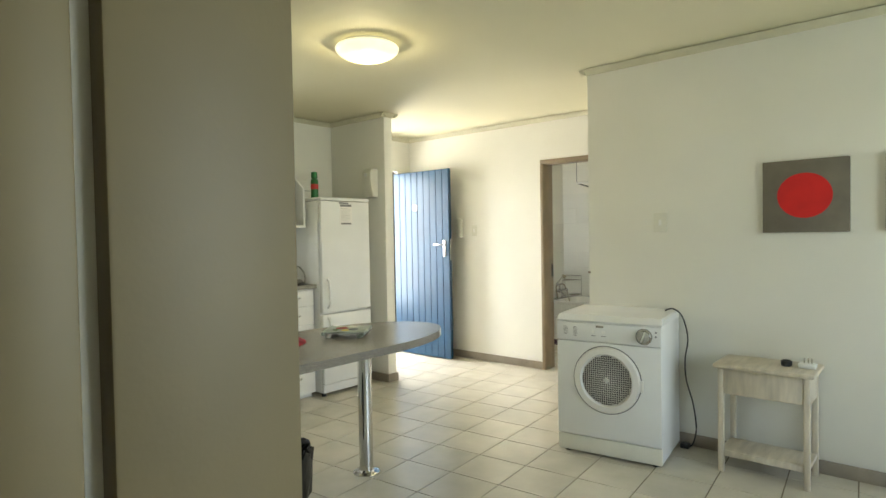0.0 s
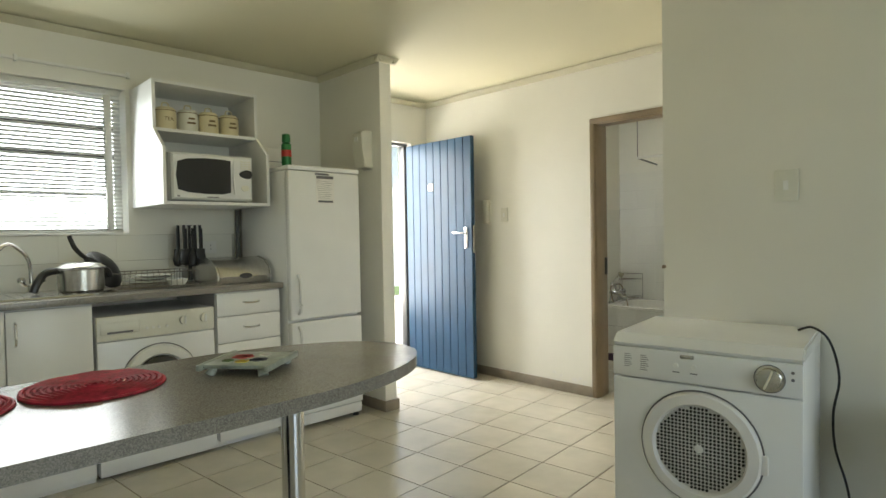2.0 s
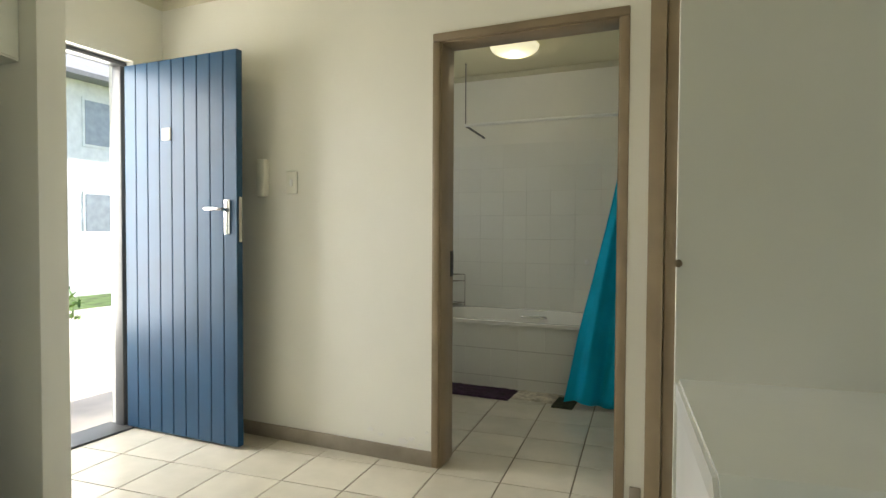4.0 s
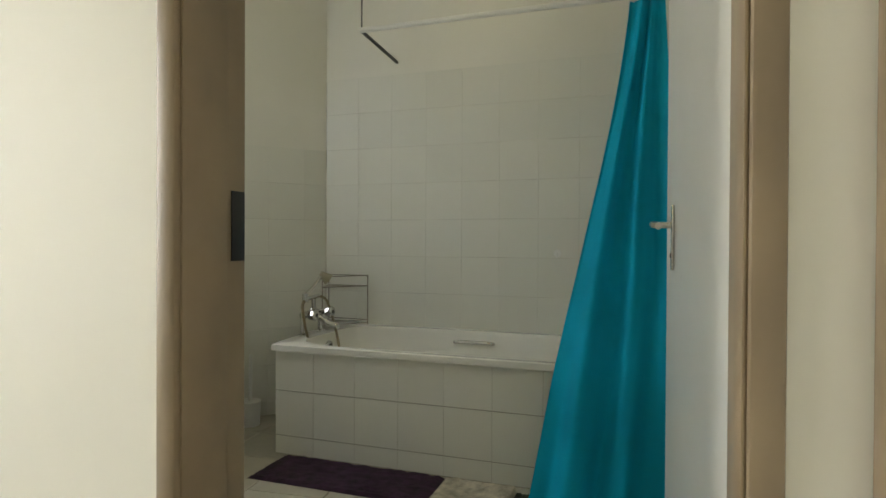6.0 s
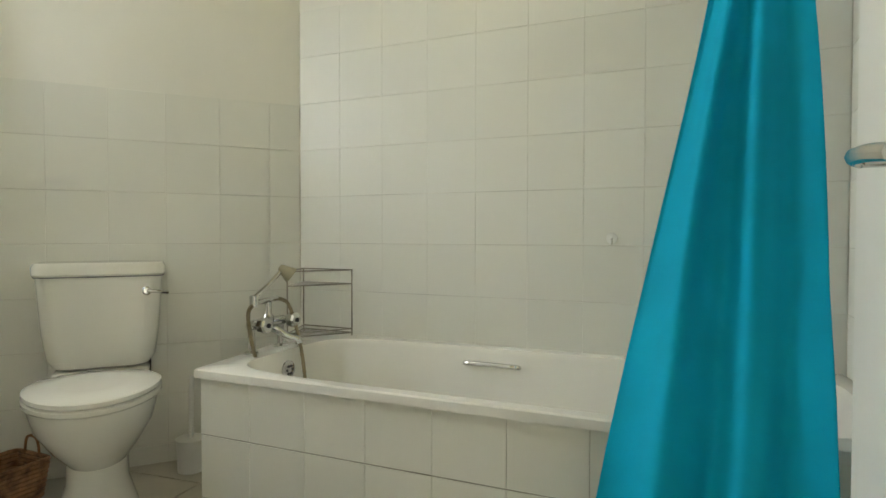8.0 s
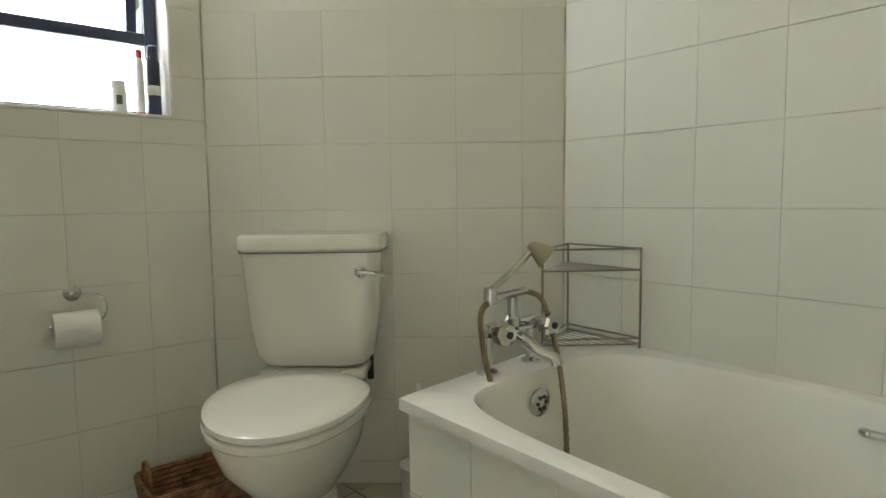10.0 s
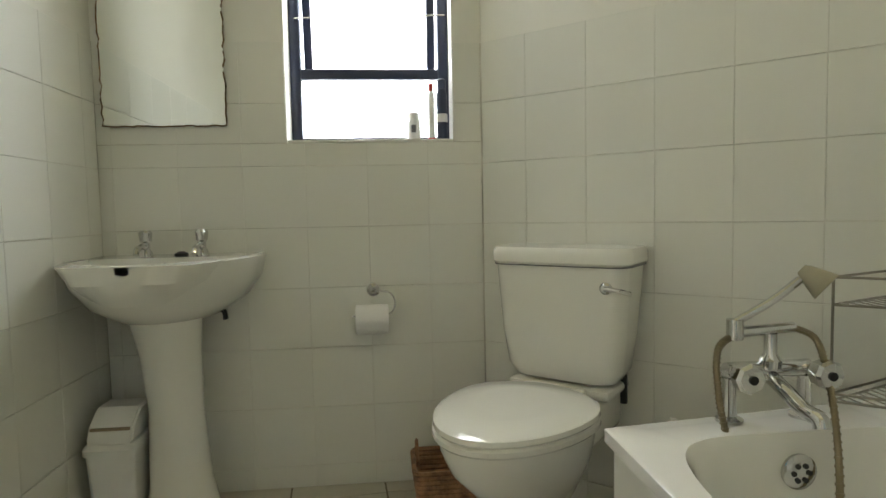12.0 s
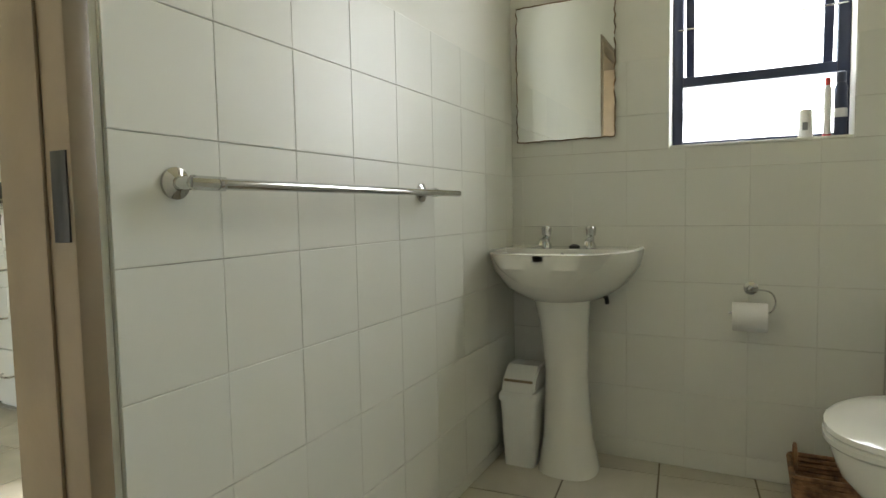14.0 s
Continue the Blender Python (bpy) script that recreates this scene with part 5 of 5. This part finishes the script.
part("grab_handle", bm, CHROME, bt, "small chrome grab handle inside the tub")

# bath mixer
fx, fy = -3.335, 7.10
mx = thing("bath_mixer", (fx, fy, ZR), "chrome bath mixer with hand shower and ribbed hose", "bath mixer")
F2 = 7.28
for y in (fy, F2):
    bm = lathe(bmesh.new(), [(.03, ZR), (.03, ZR + .006), (.016, ZR + .014), (.014, ZR + .09), (.018, ZR + .10)], (fx, y, 0), 20)
    part("pillar", bm, CHROME, mx)
bm = tube(bmesh.new(), [(fx, fy - .01, ZR + .115), (fx, F2 + .01, ZR + .115)], .02, 14)
lathe(bm, [(.022, ZR + .12), (.024, ZR + .14), (.014, ZR + .155), (.014, ZR + .20)], (fx + .01, (fy + F2) / 2, 0), 16)
part("body", bm, CHROME, mx)
ym = (fy + F2) / 2
part("spout", tube(bmesh.new(), bez([(fx, ym, ZR + .105), (fx + .06, ym, ZR + .085), (fx + .11, ym + .005, ZR + .06), (fx + .15, ym + .01, ZR + .052), (fx + .16, ym + .01, ZR + .035)]), .017, 12), CHROME, mx)
for y, dy in ((fy, -.0), (F2, .0)):
    bm = lathe(bmesh.new(), [(.016, .0), (.02, .02), (.03, .03), (.034, .06), (.028, .068), (0, .07)], (fx + .018, y + dy, ZR + .118), 8, "x")
    k = part("tap_handle", bm, CHROME, mx, "faceted chrome tap handle")
    part("cap", cyl(bmesh.new(), (fx + .087, y, ZR + .118), (fx + .0905, y, ZR + .118), .010, seg=12), BLACK, k)
bm = tube(bmesh.new(), [(fx + .01, ym - .085, ZR + .205), (fx + .01, ym + .055, ZR + .212)], .012, 10)
cyl(bm, (fx + .01, ym - .085, ZR + .19), (fx + .01, ym - .085, ZR + .235), .018)
part("cradle", bm, CHROME, mx)
hs = part("hand_shower", tube(bmesh.new(), bez([(fx + .01, ym - .09, ZR + .225), (fx + .015, ym + .0, ZR + .275), (fx + .02, ym + .06, ZR + .32)]), .0095, 10), CHROME, mx)
bm = bmesh.new()
lathe(bm, [(.012, -.03), (.018, -.02), (.034, .025), (.036, .032), (0, .033)], (0, 0, 0), 20)
bmesh.ops.transform(bm, matrix=Matrix.Translation((fx + .03, ym + .085, ZR + .325)) @ Vector((.55, .55, -.6)).to_track_quat("Z", "Y").to_matrix().to_4x4(), verts=bm.verts)
part("shower_head", bm, ROSE, hs, "pale plastic shower rose")


def hose(pts):
    p = bez(pts, 90)
    bm = tube(bmesh.new(), p, .0072, 8)
    for a, b in list(zip(p, p[1:]))[::2]:
        cyl(bm, a, a + (b - a) * .55, .009, seg=8)
    return bm


part("hose", hose([(fx + .01, ym - .085, ZR + .20), (fx + .02, fy - .04, ZR + .17), (fx + .04, fy - .05, ZR + .08), (fx + .06, fy - .04, ZR - .02), (fx + .10, fy - .02, .30), (fx + .2, fy + .05, .165)]), HOSE, mx)
part("hose", hose([(fx + .01, ym + .05, ZR + .212), (fx + .04, ym + .085, ZR + .19), (fx + .07, ym + .09, ZR + .12), (fx + .11, ym + .08, ZR + .02), (fx + .15, ym + .06, .36), (fx + .19, ym + .02, .165)]), HOSE, mx)

mx.matrix_basis = Matrix.Translation((fx + .09, ym, ZR)) @ Matrix.Scale(.86, 4) @ Matrix.Translation((-fx - .09, -ym, -ZR)) @ mx.matrix_basis

# corner rack on the rim
rk = thing("corner_rack", (-3.42, 7.55, ZR), "triangular two-tier wire shower rack on the bath rim", "rack")
A, Bp, C = Vector((-3.46, 7.575, 0)), Vector((-3.215, 7.57, 0)), Vector((-3.375, 7.36, 0))
for z in (.50, .515, .70, .757):
    part("rim_wire", tube(bmesh.new(), [p + Vector((0, 0, z)) for p in (A, Bp, C)], .003, 6, True), WIRE, rk)
for z in (.502, .702):
    for i in range(1, 10):
        t = i / 10
        part("shelf_wire", tube(bmesh.new(), [A.lerp(C, t) + Vector((0, 0, z)), Bp.lerp(C, t) + Vector((0, 0, z))], .0018, 5), WIRE, rk)
for p in (A, Bp, C):
    part("post", tube(bmesh.new(), [p + Vector((0, 0, ZR)), p + Vector((0, 0, .76))], .003, 6), WIRE, rk)

# stick-on hook on the back wall
hk = thing("wall_hook", (-2.185, BY1 - .01, .885), "small white stick-on hook on the tiled wall", "hook")
part("pad", lathe(bmesh.new(), [(.019, -.0105), (.019, -.0145), (.016, -.016), (0, -.016)], (-2.185, BY1, .89), 20, "y"), CAB, hk)
part("hook", tube(bmesh.new(), bez([(-2.185, BY1 - .016, .89), (-2.185, BY1 - .024, .876), (-2.185, BY1 - .034, .872), (-2.185, BY1 - .038, .886)]), .004, 7), CAB, hk)

# shower rail and curtain
rl = thing("shower_rail", (-2.3, 7.2, 1.95), "white curved shower curtain rail hung from the ceiling", "curtain rail")
part("rail", tube(bmesh.new(), [(-3.075, 7.2, 1.955), (BX1 - .001, 7.2, 1.955)], .0125, 12), CAB, rl)
part("return_rail", tube(bmesh.new(), [(-3.075, 7.21, 1.955), (-3.055, BY1 - .007, 1.915)], .009, 10), GREYWF, rl)
part("hanger", tube(bmesh.new(), [(-3.07, 7.2, 1.96), (-3.07, 7.2, H - .001)], .004, 6), GREYWF, rl)
cu = thing("shower_curtain", (-1.85, 6.9, 0), "turquoise shower curtain gathered at the end of the rail", "shower curtain")
bm = bmesh.new()
NS, NH = 120, 40
grid = []
for j in range(NH + 1):
    h = j / NH
    z = 1.93 - 1.90 * h
    yy = 7.19 - .40 * min(1, h / .78) ** .9 - .16 * max(0, (h - .6) / .4)
    xl = -1.845 - .315 * h ** 1.15
    xr = -1.70 + .03 * h - .05 * max(0, h - .7)
    row = []
    for i in range(NS + 1):
        s = i / NS
        amp = (.015 + .021 * h) * (0.4 + 0.6 * math.sin(math.pi * min(1, s * 1.15 + .05)))
        fold = math.sin(s * 2 * math.pi * 2.6 + 1.1 * math.sin(3 * h)) + .16 * math.sin(s * 2 * math.pi * 6.3 + 2.6 * h) + .22 * math.sin(9 * h - 5 * s) * math.sin(3.1 * s + 2 * h)
        row.append(bm.verts.new((xl + (xr - xl) * s + .008 * math.sin(7 * h + 5 * s), yy + amp * fold + .02 * s * h, z + .012 * math.sin(s * 9) * h)))
    grid.append(row)
for a, b in zip(grid, grid[1:]):
    for i in range(NS):
        bm.faces.new((a[i], a[i + 1], b[i + 1], b[i]))
c = part("cloth", bm, TURQ, cu, smooth=180)
mod = c.modifiers.new("thickness", "SOLIDIFY")
mod.thickness = .0015
for i in range(6):
    part("curtain_ring", tube(bmesh.new(), [(-1.83 + i * .026, 7.2 + .02 * math.cos(k), 1.95 + .022 * math.sin(k)) for k in np.linspace(0, 2 * math.pi, 16, endpoint=False)], .0025, 5, True), CAB, cu)


def bath_mat(x0, x1, y0, y1, rz, m, label):
    bm = bmesh.new()
    n = 28
    g = [[bm.verts.new((x0 + (x1 - x0) * i / n, y0 + (y1 - y0) * j / n, .008 + .008 * noise.noise((i * .9, j * .9, x0 * 7)) + (-.006 if i in (0, n) or j in (0, n) else .006))) for j in range(n + 1)] for i in range(n + 1)]
    for i in range(n):
        for j in range(n):
            bm.faces.new((g[i][j], g[i + 1][j], g[i + 1][j + 1], g[i][j + 1]))
    r = bmesh.ops.extrude_face_region(bm, geom=bm.faces[:])
    for v in r["geom"]:
        if isinstance(v, bmesh.types.BMVert):
            v.co.z = .001
    single("bath_mat", bm, m, label, "bath mat")


bath_mat(-3.26, -2.52, 6.60, 6.855, 0, PURPLE, "dark purple shaggy bath mat in front of the bathtub")
bath_mat(-2.515, -2.23, 6.66, 6.855, 0, BEIGEM, "beige bath mat in front of the bathtub")
bath_mat(-2.225, -2.09, 6.58, 6.80, 0, GREENM, "dark green folded mat by the shower curtain")

# ---- outside ----
PLACE["dx"] = 0.0
structure("ground", box(-60, 40, -40, 50, -0.5, -0.14), LAWN)
structure("pavement", box(-9.5, -4.4, 2.5, 9.5, -0.139, -0.03), PAVE)
hs = thing("neighbour_house", (-16, 8, -.14), "white plastered two-storey house across the yard", "house")
part("wall", box(-19, -14, 9, 20, -.139, 4.6), EXTW, hs)
bm = bmesh.new()
prism(bm, [(-13.5, 4.55), (-16.5, 6.0), (-19.5, 4.55), (-19.5, 4.45), (-13.5, 4.45)], "y", 8.6, 20.4)
part("roof", bm, ROOFM, hs)
for y in (9.6, 11.6, 13.6, 15.7):
    for z in (0.9, 3.0):
        w = part("window", box(-14.02, -13.98, y, y + .9, z, z + 1.1), EXTW, hs)
        part("pane", box(-13.979, -13.97, y + .06, y + .84, z + .06, z + 1.04), WINP, w)
rng = random.Random(11)


def bush(x, y, r, label):
    th = thing("bush", (x, y, -.03), label, "bush")
    part("stem", cyl(bmesh.new(), (x, y, -.14), (x, y, r * .6), .03, .01, 8), WICKER, th)
    bm = bmesh.new()
    for k in range(420):
        d = Vector((rng.gauss(0, 1), rng.gauss(0, 1), abs(rng.gauss(0, 1)))).normalized()
        p = Vector((x, y, .0)) + d * r * rng.uniform(.45, 1.05)
        t = Vector((rng.uniform(-1, 1), rng.uniform(-1, 1), rng.uniform(-.2, 1))).normalized() * .10
        s = t.cross(Vector((rng.uniform(-1, 1), rng.uniform(-1, 1), rng.uniform(-1, 1)))).normalized() * .02
        vs = [bm.verts.new(p + q) for q in (-t * .5, s, t, -s)]
        bm.faces.new(vs)
    part("foliage", bm, LEAFG, th, smooth=0)


bush(-7.3, 6.2, .5, "bright green spiky garden bush by the path")
bush(-8.6, 7.2, .6, "leafy green garden bush by the path")
bush(-7.0, 3.2, .55, "leafy green bush outside the kitchen window")
structure("garden_wall", box(-12.3, -12.1, 8, 18, -.139, 1.1), EXTW)

structure("backdrop", box(-60, -59.8, -38, 48, -.139, 45), HAZE)

# ---- tiles ----
TILES = {}


def tile_mesh(w, h, t, material, name):
    key = (round(w, 3), round(h, 3), material.name)
    if key not in TILES:
        c = min(.0013, w / 4, h / 4)
        a, b = w / 2, h / 2
        v = [(-a, -b, 0), (a, -b, 0), (a, b, 0), (-a, b, 0), (-a, -b, t - c * .6), (a, -b, t - c * .6), (a, b, t - c * .6), (-a, b, t - c * .6), (-a + c, -b + c, t), (a - c, -b + c, t), (a - c, b - c, t), (-a + c, b - c, t)]
        f = [(8, 9, 10, 11)] + [(i, (i + 1) % 4, 4 + (i + 1) % 4, 4 + i) for i in range(4)] + [(4 + i, 4 + (i + 1) % 4, 8 + (i + 1) % 4, 8 + i) for i in range(4)]
        me = bpy.data.meshes.new(name)
        me.from_pydata(v, [], f)
        me.materials.append(material)
        TILES[key] = me
    return TILES[key]


def lay(parent, origin, u, v, us, vs, gap, t, material, skip=None, wob=.0006):
    """Tiles between the joint lines us along u and vs along v, on the plane through origin."""
    u, v = Vector(u).normalized(), Vector(v).normalized()
    n = u.cross(v)
    rng = random.Random(5)
    inv = parent.matrix_world.inverted() if parent.type == "EMPTY" else Matrix.Identity(4)
    if parent.type == "EMPTY":
        inv = parent.matrix_basis.inverted()
    count = 0
    for a, b in zip(us, us[1:]):
        for c, d in zip(vs, vs[1:]):
            if b - a < .012 or d - c < .012:
                continue
            if skip and skip((a + b) / 2, (c + d) / 2):
                continue
            o = Vector(origin) + u * (a + b) / 2 + v * (c + d) / 2 + n * rng.uniform(0, wob)
            m = Matrix((u, v, n)).transposed().to_4x4()
            m.translation = o + Vector((PLACE["dx"], 0, 0))
            ob = new("tile", tile_mesh(b - a - gap * (0.4 if material is WTILE else 1), d - c - gap, t, material, "tile"))
            ob.parent = parent
            ob.matrix_parent_inverse = inv
            ob.matrix_basis = m
            count += 1
    return count


def joints(a, b, start, pitch):
    """Joint lines from a to b on the grid that passes through start."""
    k = math.ceil((a - start) / pitch + 1e-6)
    out = [a]
    while start + k * pitch < b - .004:
        if start + k * pitch > a + .004:
            out.append(start + k * pitch)
        k += 1
    return out + [b]


P = .1975
RZ = joints(0.001, 1.453, 0.0745, P)
RZ2 = joints(0.001, 1.85, 0.0745, P)


def backing(name, poly, z1):
    bm = bmesh.new()
    prism(bm, poly, "z", 0.0, z1)
    return structure(name, bm, WGROUT)


G, T = .0016, .003
PLACE["dx"] = 0.07
b1 = backing("tile_bed_window_wall", [(BX0 + .0005, BY0), (BX0 + .004, BY0), (BX0 + .004, 6.776), (BX0 + .0005, 6.776)], 1.134)
bm = box(BX0 + .0005, BX0 + .004, BY0, 6.144, 1.1341, 1.452)
bx(bm, BX0 + .0005, BX0 + .004, 6.681, 6.776, 1.1341, 1.452)
structure("tile_bed_window_sides", bm, WGROUT)
cols = sorted(set(joints(BY0 + .006, 6.772, 6.003, P)))
low = [z for z in RZ if z < 1.10] + [1.134]
lay(b1, (BX0 + .004, 0, 0), (0, 1, 0), (0, 0, 1), cols, low, G, T, WTILE)
lay(b1, (BX0 + .004, 0, 0), (0, 1, 0), (0, 0, 1), joints(BY0 + .006, 6.143, 6.003, P), [1.135, 1.2595, 1.453], G, T, WTILE)
lay(b1, (BX0 + .004, 0, 0), (0, 1, 0), (0, 0, 1), [6.682, 6.772], [1.135, 1.2595, 1.453], G, T, WTILE)
# corner wall
cu_ = Vector((-3.49 + 4.2, 7.597 - 6.776, 0))
L = cu_.length
cu_n = cu_.normalized()
nrm = Vector((cu_n.y, -cu_n.x, 0))
o = Vector((-4.2, 6.776, 0))
q = [o + nrm * .0005, o + cu_n * L + nrm * .0005, o + cu_n * L + nrm * .004, o + nrm * .004]
b2 = backing("tile_bed_corner_wall", [(p.x, p.y) for p in q], 1.452)
lay(b2, o + nrm * .004, cu_n, (0, 0, 1), joints(.006, L - .006, .165, P), RZ, G, T, WTILE)
b3 = backing("tile_bed_back_wall", [(-3.49, BY1 - .0005), (-3.49, BY1 - .004), (BX1, BY1 - .004), (BX1, BY1 - .0005)], 1.849)
lay(b3, (0, BY1 - .004, 0), (1, 0, 0), (0, 0, 1), joints(-3.484, BX1 - .008, -2.683, P * 1.015), RZ2, G, T, WTILE)
b4 = backing("tile_bed_door_wall", [(BX0, BY0 + .0005), (BX0, BY0 + .004), (-2.53, BY0 + .004), (-2.53, BY0 + .0005)], 1.452)
lay(b4, (0, BY0 + .004, 0), (-1, 0, 0), (0, 0, 1), joints(2.532, 4.190, 2.93, P), joints(0.001, 1.453, 0.045, .203), G, T, WTILE)
b5 = backing("tile_bed_side_wall", [(BX1 - .0005, BY0), (BX1 - .004, BY0), (BX1 - .004, BY1), (BX1 - .0005, BY1)], 1.849)
lay(b5, (BX1 - .004, 0, 0), (0, -1, 0), (0, 0, 1), joints(-BY1 + .012, -6.40, -6.9, P), RZ2, G, T, WTILE)
# bath panel
fc = [o_ for o_ in bpy.data.objects if o_.name.startswith("front_core")][0]
ec = [o_ for o_ in bpy.data.objects if o_.name.startswith("end_core")][0]
lay(fc, (0, 6.879, 0), (1, 0, 0), (0, 0, 1), joints(-3.322, -1.53, -2.337, .1985), [0.002, .084, .282, .457], .003, T, WTILE)
lay(ec, (-3.325, 0, 0), (0, -1, 0), (0, 0, 1), joints(-7.49, -6.884, -7.08, .1985), [0.002, .084, .282, .457], G, T, WTILE)
PLACE["dx"] = 0.0
# kitchen splashback
kb = structure("tile_bed_kitchen", box(KX + .0003, KX + .002, 0.91, 3.44, .907, 1.248), WGROUT)
lay(kb, (KX + .002, 0, 0), (0, 1, 0), (0, 0, 1), joints(0.92, 3.42, 1.80, .30), [.908, 1.09, 1.247], .003, .005, WTILE)

# floor tiles, the grid turned a little against the walls
rot = radians(5.0)
u, v = Vector((math.cos(rot), math.sin(rot), 0)), Vector((-math.sin(rot), math.cos(rot), 0))
fo = Vector((-2.04, 4.766, -.004))
PU, PV = .310, .306


def inside(x, y):
    if y < 0.4 or y > 7.5 or x < -4.35 or x > 1.6:
        return False
    return True


ci, near, rest = 0, [], []
for i in range(-11, 15):
    for j in range(-17, 13):
        c = fo + u * (i + .5) * PU + v * (j + .5) * PV
        if inside(c.x, c.y):
            (near if (-3.9 < c.x < -0.2 and 1.9 < c.y < 6.95) else rest).append((i, j))
near = near[:300]
for i, j in near:
    lay(floor, fo, u, v, [i * PU, (i + 1) * PU], [j * PV, (j + 1) * PV], .006, .0045, FTILE, wob=.0)
bm = bmesh.new()
for i, j in rest:
    c = fo + u * (i + .5) * PU + v * (j + .5) * PV
    m = Matrix((u, v, Vector((0, 0, 1)))).transposed().to_4x4()
    m.translation = c + Vector((0, 0, .0022))
    bmesh.ops.create_cube(bm, size=1, matrix=m @ Matrix.Diagonal((PU - .006, PV - .006, .0045, 1)))
me = mesh("tile_field", bm, FTILE, 0)
tf = new("tile_field", me)
tf.parent = floor
tagged(tf, kind="stuff")
